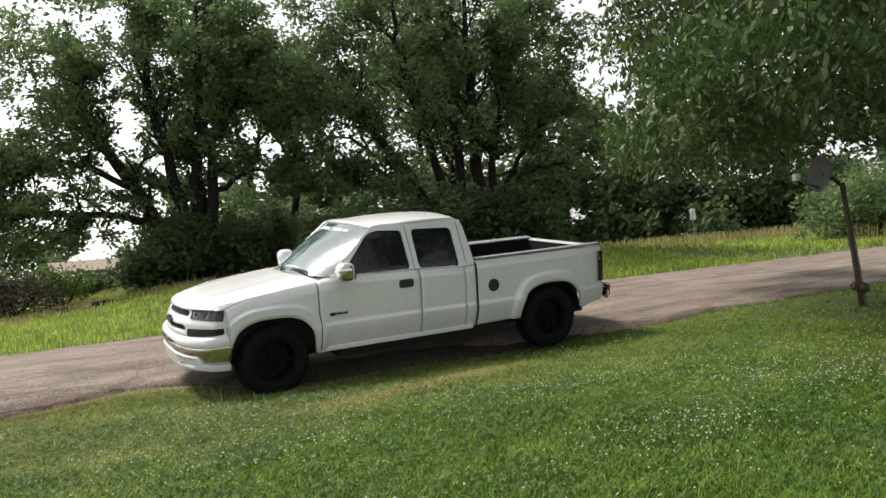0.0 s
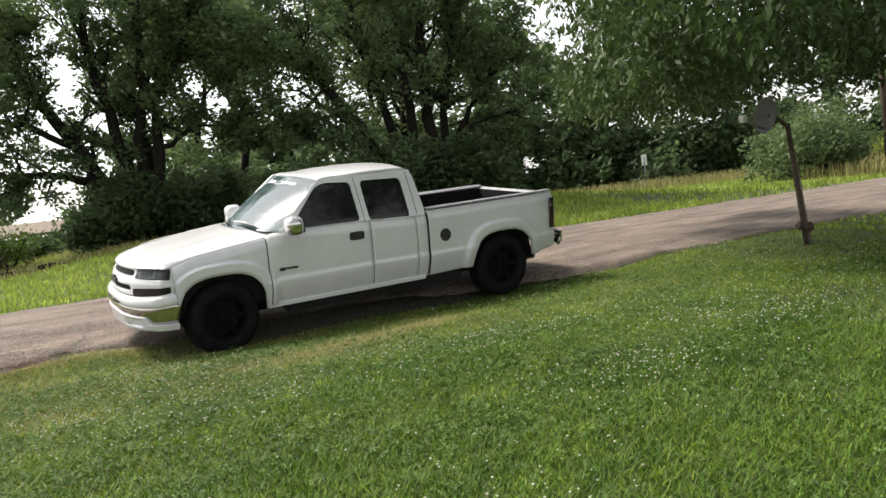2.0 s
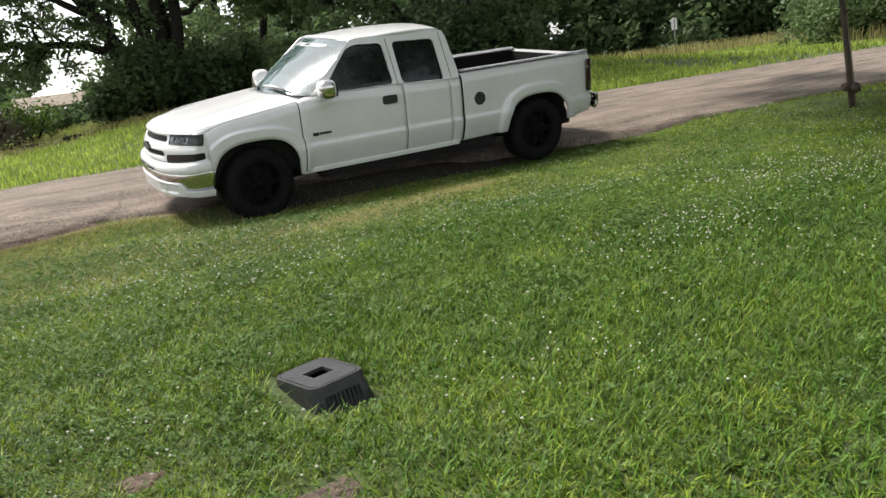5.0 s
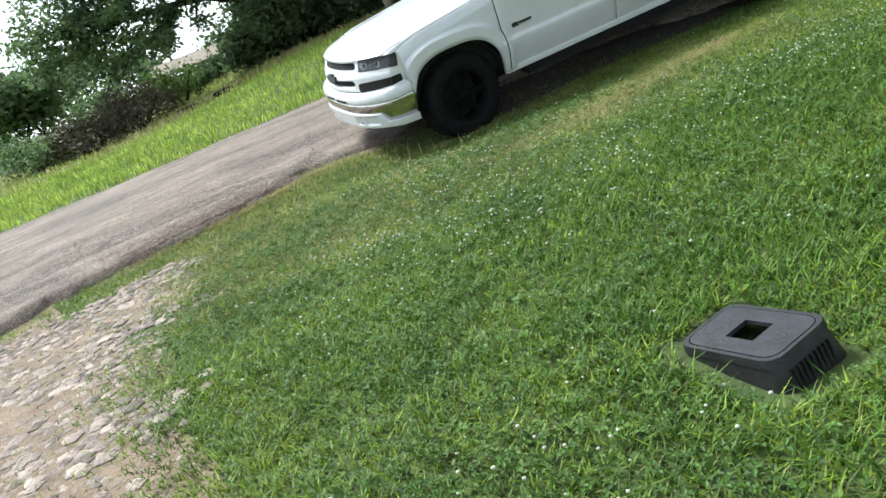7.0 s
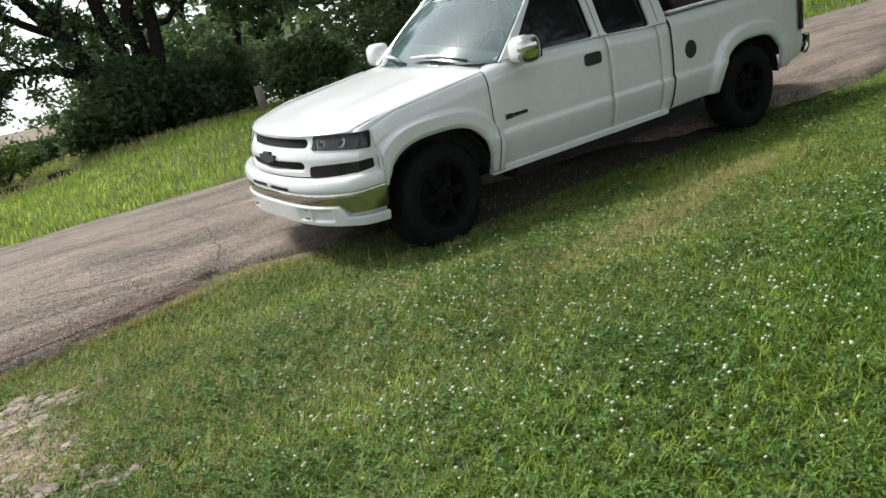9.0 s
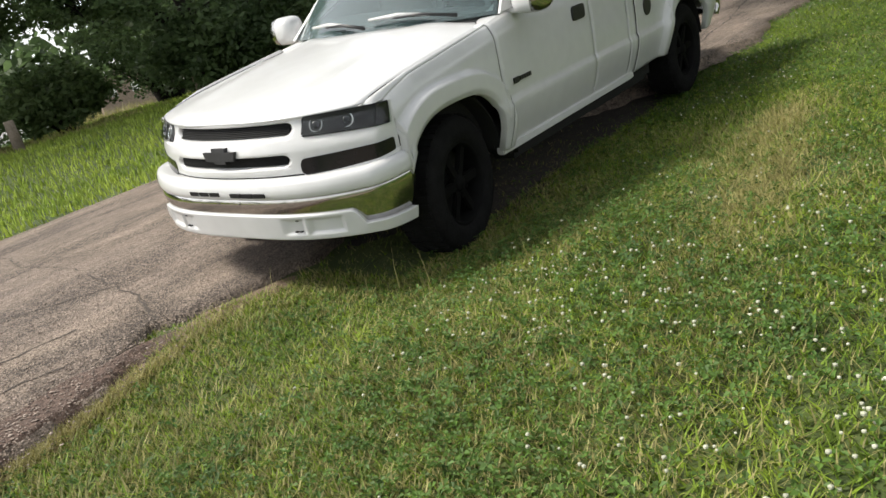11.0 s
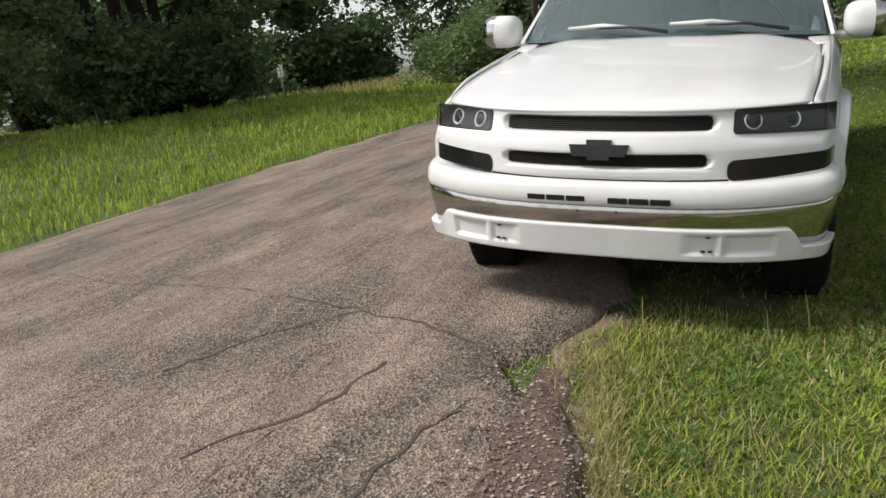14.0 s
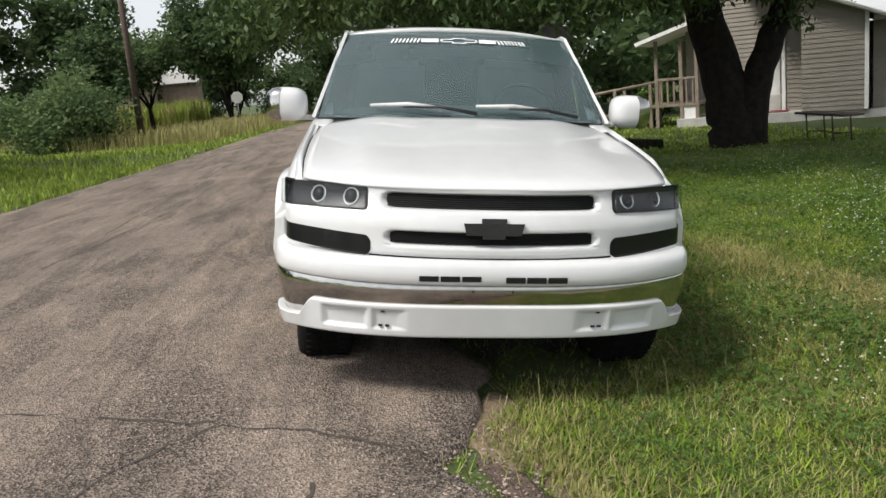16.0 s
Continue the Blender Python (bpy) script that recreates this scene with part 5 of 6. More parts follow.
def bare(x, y):
    """How bare and stony the strip beside the road is, 0 to 1."""
    right = -3.36 + 0.5 * smoothstep(-3.4, -1.6, y) + 0.12 * np.sin(4.1 * y) + 0.07 * np.sin(9.3 * y + 1)
    return smoothstep(right + 0.30, right - 0.40, x) * smoothstep(-5.6, -5.0, x) * smoothstep(-0.85, -1.25, y) * smoothstep(-6.7, -5.9, y)


def on_lawn(n, x0, x1, y0, y1):
    p = np.stack([x0 + (x1 - x0) * RNG.random(n), y0 + (y1 - y0) * RNG.random(n)], 1)
    # thinned towards the borders
    if x1 < 12 and y1 < 1:
        fade = np.minimum(np.minimum((p[:, 0] - x0) / 1.2, (x1 - p[:, 0]) / 1.2), (p[:, 1] - y0) / 1.0)
        p = p[RNG.random(n) < np.clip(fade + 0.05, 0, 1)]
        n = len(p)
    e0, e1 = road_edges(p[:, 0])
    out = (p[:, 1] < e0 - 0.02 + 0.10 * np.sin(3.1 * p[:, 0])) | (p[:, 1] > e1 + 0.03)
    # the utility box
    out &= (np.abs(p[:, 0] + 1.56) > 0.20) | (np.abs(p[:, 1] + 6.0) > 0.29)
    # bare rim of the road
    rim = e0 - p[:, 1]
    out &= ~((rim > -0.05) & (rim < 0.13 + 0.05 * np.sin(7.3 * p[:, 0])) & (p[:, 0] > -3.6) & (p[:, 0] < -0.5) & (RNG.random(n) < 0.88))
    # grass thinned out over the painted shade patch under the truck
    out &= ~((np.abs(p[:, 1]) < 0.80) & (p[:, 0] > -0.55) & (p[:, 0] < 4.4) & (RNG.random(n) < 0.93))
    # bare gravel corner and worn spots
    out &= RNG.random(n) > 0.93 * bare(p[:, 0], p[:, 1])
    for x, y, r in ((-2.42, -6.34, 0.10), (-1.93, -6.90, 0.15), (0.4, -2.45, 0.45), (1.6, -2.25, 0.35)):
        out &= RNG.random(n) < np.clip((np.hypot(p[:, 0] - x, p[:, 1] - y) / r - 0.45) * 1.2, 0.3, 1)
    p = p[out]
    return np.column_stack([p, lumpy(p[:, 0], p[:, 1])])


def patchy(p, scale, cut):
    v = np.sin(p[:, 0] * scale + 1.7 * np.sin(p[:, 1] * scale * 0.7)) * np.cos(p[:, 1] * scale * 1.2 + 0.8 * np.sin(p[:, 0] * scale * 0.6))
    return p[v + 0.5 * RNG.normal(size=len(p)) > cut]


near = np.vstack([on_lawn(125000, -5.6, 4.0, -9.4, 0.2), on_lawn(60000, 2.8, 10.6, -8.6, 0.0)])
worn = np.clip(smoothstep(-4.6, -2.8, near[:, 1]) * (1 - smoothstep(4, 7, near[:, 0])) * (near[:, 1] < 1), 0, 1)
lump = np.sin(near[:, 0] * 5.3 + 2 * np.sin(near[:, 1] * 3.1)) * np.cos(near[:, 1] * 6.1 + 1.3 * np.sin(near[:, 0] * 2.3))
keep = RNG.random(len(near)) > 0.25 * worn * (lump < -0.1)
near, worn, lump = near[keep], worn[keep], lump[keep]
tagged(blades("lawn_grass", near, (0.052 - 0.022 * worn) * (1 + 0.45 * lump), 0.0038 - 0.0013 * worn, M_BLADE, 1.35 + 1.3 * worn), "short green lawn grass", "grass", kind="stuff")
tagged(blades("dry_lawn_grass", np.vstack([patchy(on_lawn(50000, -4.6, 9.0, -8.6, 0.2), 1.1, 0.55), patchy(on_lawn(70000, -3.8, 5.5, -3.9, 0.3), 1.7, 0.15)]), 0.032, 0.0024, M_DRYBLADE, 2.2), "dry straw-coloured blades in the lawn", "grass", kind="stuff")
tagged(blades("verge_grass", on_lawn(48000, -9, 16, 4.5, 13.0), 0.13, 0.012, M_VERGE), "longer green grass on the far verge", "grass", kind="stuff")
lush = np.vstack([on_lawn(48000, -2.2, 4.0, -9.6, -5.2), patchy(on_lawn(30000, -2.2, 2.5, -6.5, -3.6), 1.3, 0.25)])
tagged(blades("lush_grass", lush, 0.070, 0.0042, M_LUSH, 1.2), "longer lush dark green grass", "grass", kind="stuff")
thick = np.vstack([on_lawn(165000, -4.9, 3.0, -4.8, 0.3), on_lawn(110000, -4.6, 1.6, -8.4, -3.8), on_lawn(60000, 1.0, 7.0, -5.5, -0.5)])
tagged(slivers("turf", thick, 0.034, 0.0050, M_BLADE, 1.7), "short dense turf between the taller blades", "grass", kind="stuff")
straw = np.vstack([patchy(on_lawn(110000, -3.8, 2.6, -3.4, 0.3), 2.3, -0.55), np.column_stack([np.array([[0.4, -2.45]]) + RNG.normal(size=(5000, 2)) * np.array([0.55, 0.12]), np.zeros(5000)]), np.column_stack([np.array([[1.6, -2.25]]) + RNG.normal(size=(3500, 2)) * np.array([0.4, 0.10]), np.zeros(3500)]), np.column_stack([np.array([[-2.3, -0.37]]) + RNG.normal(size=(6000, 2)) * np.array([0.5, 0.035]) @ np.array([[1, 0.22], [0, 1]]), np.zeros(6000)])])
straw[:, 2] = lumpy(straw[:, 0], straw[:, 1])
tagged(slivers("thatch", straw, 0.042, 0.0035, M_DRYBLADE, 1.5), "pale dry thatch lying in the worn lawn", "grass", kind="stuff")
tagged(blades("field_edge_grass", on_lawn(26000, -16, 12, 12.5, 27.0), 0.13, 0.012, M_VERGE), "rough green grass at the edge of the field", "grass", kind="stuff")
tagged(blades("dry_field_grass", patchy(on_lawn(26000, -16, 9, 13.0, 27.0), 0.7, -0.1), 0.22, 0.012, M_DRYBLADE, 0.8), "rough dry grass at the edge of the field", "grass", kind="stuff")
far_field = np.vstack([on_lawn(24000, 8, 45, 4.5, 34), on_lawn(9000, 9.5, 26, -9, -1.2)])
tagged(blades("field_grass", far_field, np.where(far_field[:, 1] > 0, 0.18, 0.075), 0.03, M_VERGE), "long green field grass", "grass", kind="stuff")
q = RNG.random((11000, 2))
q = np.column_stack([26 + 40 * q[:, 0], 40 - 36 * q[:, 0] + 9 * q[:, 1]])
w = RNG.random((6000, 2))
w = np.column_stack([30 + 28 * w[:, 0], road_edges(30 + 28 * w[:, 0])[1] + 2.5 + 5.5 * w[:, 1]])
q = np.vstack([q, w])
tall = RNG.random((9000, 2))
tall = np.column_stack([58 + 14 * tall[:, 1], 12.0 + 13 * tall[:, 0] + 3.5 * tall[:, 1]])
tall = np.column_stack([tall, ground_height(tall[:, 0], tall[:, 1])])
tagged(blades("tall_weeds", tall[:5200], 1.9, 0.06, M_DRYBLADE, 0.3), "head-high tan weeds beyond the verge", "weeds", kind="stuff")
tagged(blades("green_weeds", tall[5200:], 2.0, 0.07, M_VERGE, 0.4), "head-high green weeds beyond the verge", "weeds", kind="stuff")
tagged(blades("tall_dry_grass", np.column_stack([q, ground_height(q[:, 0], q[:, 1])]), 0.75, 0.018, M_DRYBLADE, 0.35), "tall tan weeds along the field", "weeds", kind="stuff")

# clover: three round leaflets to a stem, thickest in patches
cl = np.vstack([patchy(on_lawn(50000, -4.4, 8.0, -8.4, -0.4), 1.6, -0.05), patchy(on_lawn(22000, -3.4, 1.5, -6.5, -1.2), 2.7, -0.1), patchy(on_lawn(14000, 0.3, 4.4, -6.2, -3.2), 2.2, -0.1)])
n = len(cl)
turn0, rad = RNG.random(n) * 2 * math.pi, 0.0085 + 0.0065 * RNG.random(n)
tilt = RNG.normal(size=(n, 2)) * 0.35
c0 = cl + np.array([0, 0, 1.0]) * (0.020 + 0.040 * RNG.random(n))[:, None]
quads = []
for leaf_k in range(3):
    a = turn0 + leaf_k * 2 * math.pi / 3
    for spin, out in ((0.0, 0.1), (0.62, 1.0), (0.0, 1.75), (-0.62, 1.0)):
        dx, dy = np.cos(a + spin) * rad * out, np.sin(a + spin) * rad * out
        quads.append(c0 + np.stack([dx, dy, dx * tilt[:, 0] + dy * tilt[:, 1] + (0.004 if spin else 0.0)], 1))
tagged(raw("clover", np.stack(quads, 1).reshape(-1, 3), np.arange(12 * n).reshape(-1, 4), M_CLOVER), "low clover leaves in the lawn", "clover", kind="stuff")

# clover blossoms: small pale balls on stalks
ico = bmesh.new()
bmesh.ops.create_icosphere(ico, subdivisions=1, radius=1)
iv = np.array([v.co[:] for v in ico.verts])
jf = np.array([[v.index for v in f.verts] for f in ico.faces])
ico.free()
BLOSSOM = ((-1.5, -3.2, 0.7, 0.35, 190), (-1.0, -4.0, 0.8, 0.35, 180), (-2.4, -6.2, 0.4, 0.5, 60), (-1.0, -2.1, 0.35, 0.4, 110), (-0.7, -6.7, 0.25, 0.2, 30), (1.3, -3.65, 0.7, 0.30, 170), (2.4, -3.75, 0.8, 0.30, 170), (1.4, -5.5, 0.45, 0.22, 150), (3.2, -4.8, 0.6, 0.3, 260), (3.6, -5.4, 0.5, 0.3, 140), (5.5, -4.6, 1.2, 0.6, 220))
bl = [np.column_stack([RNG.normal(size=(k, 2)) * np.array([a, b]) + np.array([x, y]), np.zeros(k)]) for x, y, a, b, k in BLOSSOM]
for b in bl:
    b[:, 2] = lumpy(b[:, 0], b[:, 1])
bl = np.vstack([*bl, patchy(on_lawn(3000, -3.4, 9.5, -7.4, -1.3), 0.9, 0.3)])
n = len(bl)
s = 0.0042 + 0.0042 * RNG.random(n)
c0 = bl + np.array([0, 0, 1.0]) * (0.045 + 0.045 * RNG.random(n))[:, None]
V = (c0[:, None, :] + iv[None] * s[:, None, None] * np.array([1, 1, 0.85])).reshape(-1, 3)
F = (np.arange(n)[:, None, None] * len(iv) + jf[None]).reshape(-1, 3)
tagged(raw("clover_blossoms", V, F, M_BLOSSOM), "white clover blossoms over the lawn", "flowers", kind="stuff")

# ---- gravel corner and road-edge dirt ----
def pebbles(name, pts, size, material, label):
    n = len(pts)
    s = size * (0.35 + RNG.random(n) ** 2 * 1.3)
    sc = np.stack([s * (0.8 + 0.6 * RNG.random(n)), s * (0.8 + 0.6 * RNG.random(n)), s * (0.35 + 0.3 * RNG.random(n))], 1)
    wob = 1 + 0.45 * (RNG.random(size=(n, len(iv), 1)) - 0.5)
    V = (pts[:, None, :] + iv[None] * wob * sc[:, None, :]).reshape(-1, 3)
    F = (np.arange(n)[:, None, None] * len(iv) + jf[None]).reshape(-1, 3)
    return tagged(raw(name, V, F, material), label, "gravel", kind="stuff")


g = np.column_stack([-5.5 + 3.1 * RNG.random(15000), -6.7 + 5.9 * RNG.random(15000)])
clump = np.sin(g[:, 0] * 3.3 + 1.5 * np.sin(g[:, 1] * 2.1)) * np.cos(g[:, 1] * 2.7 + g[:, 0])
g = g[RNG.random(len(g)) < bare(g[:, 0], g[:, 1]) * np.clip(0.75 + 0.5 * clump, 0.1, 1)]
pebbles("gravel", np.column_stack([g, lumpy(g[:, 0], g[:, 1])]), 0.031, M_STONE, "pale broken stones and gravel on bare dirt")

# loose chips in the ravelled strips of the road
strips = []
for x0, y0, x1, y1, wide, count in ((-4.0, 0.3, -1.3, 0.45, 0.10, 1500), (-3.8, 0.75, -0.6, 0.95, 0.12, 1500), (-3.2, 1.4, 0.2, 1.35, 0.14, 1100), (-3.5, -0.15, -1.6, 0.15, 0.08, 1100), (-2.5, 2.3, 0.8, 2.1, 0.25, 700)):
    a = RNG.random(count)
    strips.append(np.column_stack([x0 + (x1 - x0) * a, y0 + (y1 - y0) * a + wide * RNG.normal(size=count)]))
strips = np.vstack(strips)
strips = strips[strips[:, 1] > road_edges(strips[:, 0])[0] + 0.05]
chip = np.array([(1, 0, 0), (-0.6, 0.8, 0), (-0.5, -0.9, 0), (0.1, 0, 0.8)])
n = len(strips)
spin, size = RNG.random(n) * 2 * math.pi, 0.0035 + 0.0065 * RNG.random(n) ** 2
cs, sn = np.cos(spin)[:, None], np.sin(spin)[:, None]
V = np.stack([chip[None, :, 0] * cs - chip[None, :, 1] * sn, chip[None, :, 0] * sn + chip[None, :, 1] * cs, np.repeat(chip[None, :, 2], n, 0)], -1) * size[:, None, None]
V += np.column_stack([strips, road_height(strips[:, 0], strips[:, 1]) + 0.006 * np.sin(5 * strips[:, 0] + 2 * strips[:, 1]) * np.sin(3 * strips[:, 1])])[:, None, :]
F = (np.arange(n)[:, None, None] * 4 + np.array([(0, 1, 3), (1, 2, 3), (2, 0, 3)])[None]).reshape(-1, 3)
tagged(raw("loose_chips", V.reshape(-1, 3), F, M_STONE), "loose stone chips in worn strips of the road", "gravel", kind="stuff")

e = np.column_stack([-2.5 + 0.6 * RNG.normal(size=3000), np.zeros(3000)])
e[:, 1] = -0.16 + 0.22 * (e[:, 0] + 2.45) + 0.16 * RNG.normal(size=3000)
pebbles("road_chips", np.column_stack([e, np.maximum(lumpy(e[:, 0], e[:, 1]), road_height(e[:, 0], e[:, 1])) + 0.019]), 0.0046, M_STONE, "loose stone chips along the broken road edge")


def patch(name, cx, cy, rx, ry, material, label, lift=0.006, seed=0, turn=0.0, climb=False):
    """A thin uneven patch that follows the ground."""
    rng = np.random.default_rng(seed)
    ph = rng.random(4) * 6
    rings, V, F = 9, [], []
    k = 40
    for i in range(rings + 1):
        for j in range(k):
            a = 2 * math.pi * j / k
            e = 1 + 0.16 * math.sin(3 * a + ph[0]) + 0.10 * math.sin(5 * a + ph[1]) + 0.07 * math.sin(9 * a + ph[2])
            r = i / rings * e
            x, y = rx * r * math.cos(a), ry * r * math.sin(a)
            x, y = cx + x * math.cos(turn) - y * math.sin(turn), cy + x * math.sin(turn) + y * math.cos(turn)
            z = max(float(lumpy(x, y)), float(road_height(x, y)) + 0.004 if y > float(road_edges(x)[0]) - 0.03 and climb else -9)
            V.append((x, y, z + lift * (1 - (i / rings) ** 3) - 0.004 * (i == rings)))
    for i in range(rings):
        for j in range(k):
            F.append((i * k + j, i * k + (j + 1) % k, (i + 1) * k + (j + 1) % k, (i + 1) * k + j))
    return tagged(raw(name, V, F, material, smooth=True), label, "bare ground", kind="structure")


patch("dirt_strip", -4.15, -3.6, 1.0, 2.6, M_DIRT, "bare pale dirt under loose gravel", 0.008, 1)
patch("dirt_corner", -3.3, -1.75, 0.6, 0.6, M_DIRT, "bare pale dirt under loose gravel", 0.009, 9)
patch("dirt_shoulder", -2.40, -0.21, 0.95, 0.17, M_DARKDIRT, "dark red-brown dirt at the broken road edge", 0.012, 2, 0.22, True)
patch("dirt_rim", -2.35, -0.335, 1.05, 0.12, M_DIRT, "pale tan dirt between road and grass", 0.012, 6, 0.23)
patch("dirt_rim", -1.05, -0.03, 0.42, 0.16, M_DIRT, "pale tan dirt between road and grass", 0.010, 7, 0.02)
# the truck's shade laid on the ground as a dark patch
patch("shaded_dirt", 1.9, -0.35, 2.3, 0.62, M_TRUCK_SHADE, "near-black ground patch painting the shade under the truck", 0.012, 8)
patch("dirt_spot", -2.42, -6.34, 0.09, 0.07, M_DARKDIRT, "small bare dirt spot in the lawn", 0.012, 3)
patch("dirt_spot", -1.93, -6.90, 0.14, 0.09, M_DARKDIRT, "small bare dirt spot in the lawn", 0.012, 4)

# ---- water-meter box in the lawn ----
zb = float(lumpy(-1.5, -6.15))
mbox = thing("meter_box", pose(-1.545, -5.99, -0.208, -5, -4, 5), "black plastic utility box with an open square hole", "utility box")
bm = bmesh.new()
lw, ll, top = 0.115, 0.185, 0.160


def ring(w, l, z, r=0.06):
    return [bm.verts.new((x, y, z)) for x, y in rounded([(-w, -l), (w, -l), (w, l), (-w, l)], r)]


a, b, c, d = ring(lw + 0.050, ll + 0.050, -0.06), ring(lw + 0.018, ll + 0.018, top - 0.03), ring(lw + 0.022, ll + 0.022, top - 0.028), ring(lw + 0.018, ll + 0.018, top)
e, f_ = ring(lw + 0.004, ll + 0.004, top), ring(lw + 0.004, ll + 0.004, top - 0.02)
for p, q in ((a, b), (b, c), (c, d), (d, e), (e, f_)):
    for k in range(len(p)):
        bm.faces.new((p[k], p[(k + 1) % len(p)], q[(k + 1) % len(p)], q[k]))
bmesh.ops.recalc_face_normals(bm, faces=bm.faces[:])
part("body", bm, M_BOX, mbox, "black box body with flared sides")
for k in range(9):
    x = -lw + 0.03 + k * 0.02
    box_part("rib", (x, -ll - 0.036, 0.0), (x + 0.005, -ll - 0.016, top - 0.05), M_BOX, mbox, 0)
bm = bmesh.new()
plate(bm, rounded([(-lw, -ll), (lw, -ll), (lw, ll), (-lw, ll)], 0.055), [[(-0.048, -0.055), (0.052, -0.055), (0.052, 0.06), (-0.048, 0.06)]], lambda u, v: (u, v, top + 0.001), 0.016)
part("lid", bm, M_BOXLID, mbox, "scuffed grey-black lid")
box_part("pit", (-0.07, -0.08, -0.05), (0.07, 0.08, 0.03), M_GAP, mbox, 0)

# ---- satellite dish on its leaning pole ----
zp = float(lumpy(7.9, -2.47))
dish = thing("satellite_dish", pose(7.9, -2.47, zp - 0.05, 0, -6, 0) @ Matrix.Scale(0.92, 4), "grey satellite dish on a leaning rusty pole", "satellite dish")
tube_part("pole", [(0, 0, -0.2), (0, 0, 0.5), (-0.02, 0, 1.95)], 0.038, M_RUST, dish)
tube_part("brace", [(0.12, 0.02, -0.1), (0.03, 0, 1.45)], 0.030, M_WOOD, dish)
for k, (x, y, z, r) in enumerate(((0.03, -0.05, 0.34, 0.09), (-0.05, 0.02, 0.38, 0.07), (0.06, 0.03, 0.29, 0.06))):
    bm = bmesh.new()
    bmesh.ops.create_icosphere(bm, subdivisions=2, radius=r, matrix=Matrix.Translation((x, y, z)))
    for v in bm.verts:
        v.co += Vector((noise.noise(v.co * 14), noise.noise(v.co * 14 + Vector((9, 0, 0))), 0)) * 0.03
    part("cable_bundle", bm, M_RUST, dish, "bundle of dark cable")
bm = bmesh.new()
aim = Vector((-0.91, 0.29, 0.25)).normalized()
hub = Vector((-0.24, 0.20, 2.14))
dm = Matrix.Translation(hub) @ (-aim).to_track_quat("Y", "Z").to_matrix().to_4x4()
prof = [(0.0005, 0.06), (0.08, 0.055), (0.16, 0.038), (0.25, 0.012), (0.275, 0.0), (0.27, 0.008), (0.16, 0.046), (0.0005, 0.068)]
lathe(bm, prof, 36, dm)
part("reflector", bm, M_DISH, dish, "grey dished reflector", True)
tube_part("dish_arm", [(-0.02, 0, 1.90), (-0.09, 0.07, 2.02), tuple(hub - aim * 0.05)], 0.030, M_RUST, dish)
horn = hub + aim * 0.34 + Vector((0, 0.06, -0.08))
tube_part("feed_arm", [tuple(hub + Vector((0.03, 0.0, -0.22))), tuple(hub.lerp(horn, 0.6) + Vector((0, 0, -0.12))), tuple(horn)], 0.015, M_METAL, dish)
box_part("receiver", (-0.05, -0.05, -0.05), (0.05, 0.05, 0.06), M_WHITE, dish, 0.015, Matrix.Translation(horn), "pale receiver head")

# ---- road sign, poles ----
zs = float(ground_height(34.6, 25.4))
sign = thing("road_sign", pose(34.6, 25.4, zs + 0.45, 0, 0, 37), "small white road sign on a post", "sign")
tube_part("post", [(0, 0, -0.8), (0, 0, 1.9)], 0.03, M_METAL, sign)
box_part("sign_plate", (-0.015, -0.16, 1.2), (0.015, 0.16, 1.85), M_WHITE, sign, 0.005)
box_part("sign_bar", (-0.022, -0.03, 1.22), (-0.016, 0.03, 1.83), M_BLACK, sign, 0)
zs = float(ground_height(34.2, 11.1))
upole = thing("utility_pole", pose(34.2, 10.6, zs), "weathered brown wooden utility pole", "utility pole")
tube_part("shaft", [(0, 0, -0.3), (0, 0, 9.5)], [0.16, 0.11], surface("pole_wood", (0.06, 0.042, 0.032), (0.12, 0.085, 0.065), 0.9, 8.0, bump=0.4), upole, 12)
box_part("crossarm", (-0.06, -1.1, 8.6), (0.06, 1.1, 8.75), M_WOOD, upole)

# ---- house, porch and ramp ----
H = Matrix.Translation((14.5, -11.25, -0.02)) @ Matrix.Rotation(radians(238), 4, "Z")
house = thing("house", H, "beige clapboard house with white trim and pale roof", "house")


def clapboard(name, u0, u1, z0, z1, w, parent, top=None, course=0.115, turn=False):
    """A wall of lapped boards; top(u) cuts it to a slope; turn swaps across and behind."""
    bm = bmesh.new()
    us = np.linspace(u0, u1, 14)
    zs = []
    k = z0
    while k < z1:
        zs += [(k, 0.018), (min(k + course, z1), 0.0)]
        k += course

    def f(u, i):
        z, d = zs[int(i)]
        if top:
            z = min(z, top(u))
        return (w - d, u, z) if turn else (u, w - d, z)
    grid(bm, f, us, range(len(zs)))
    grid(bm, lambda u, z: (w + 0.12, u, min(z, top(u)) if top else z) if turn else (u, w + 0.12, min(z, top(u)) if top else z), us, (z0, z1))
    return part(name, bm, M_SIDING, parent, "beige lapped siding")


clapboard("wall", -1.41, 0.0, 0.0, 4.2, 0.0, house, lambda u: 2.25 - 0.42 * u)
clapboard("wall", 0.0, 6.0, 0.0, 2.3, 0.0, house, None, 0.115, True)
clapboard("wall", -1.90, -1.41, 0.0, 3.4, 0.9, house)
clapboard("wall", -4.4, -1.9, 0.3, 3.2, 1.6, house)
clapboard("wall", 0.02, 3.6, 0.0, 2.02, 0.7, house)
box_part("porch_roof", (0.46, -0.38, 2.02), (3.9, 1.2, 2.10), M_ROOF, house, 0.01, None, "flat pale roof over the side porch")
box_part("corner_trim", (-0.06, -0.045, 0.0), (0.03, 0.05, 2.27), M_WHITE, house)
box_part("corner_trim", (-1.93, 0.84, 0.0), (-1.84, 0.93, 2.1), M_WHITE, house)
box_part("foundation", (-4.4, 0.05, -0.4), (0.0, 1.7, 0.02), M_CONCRETE, house)
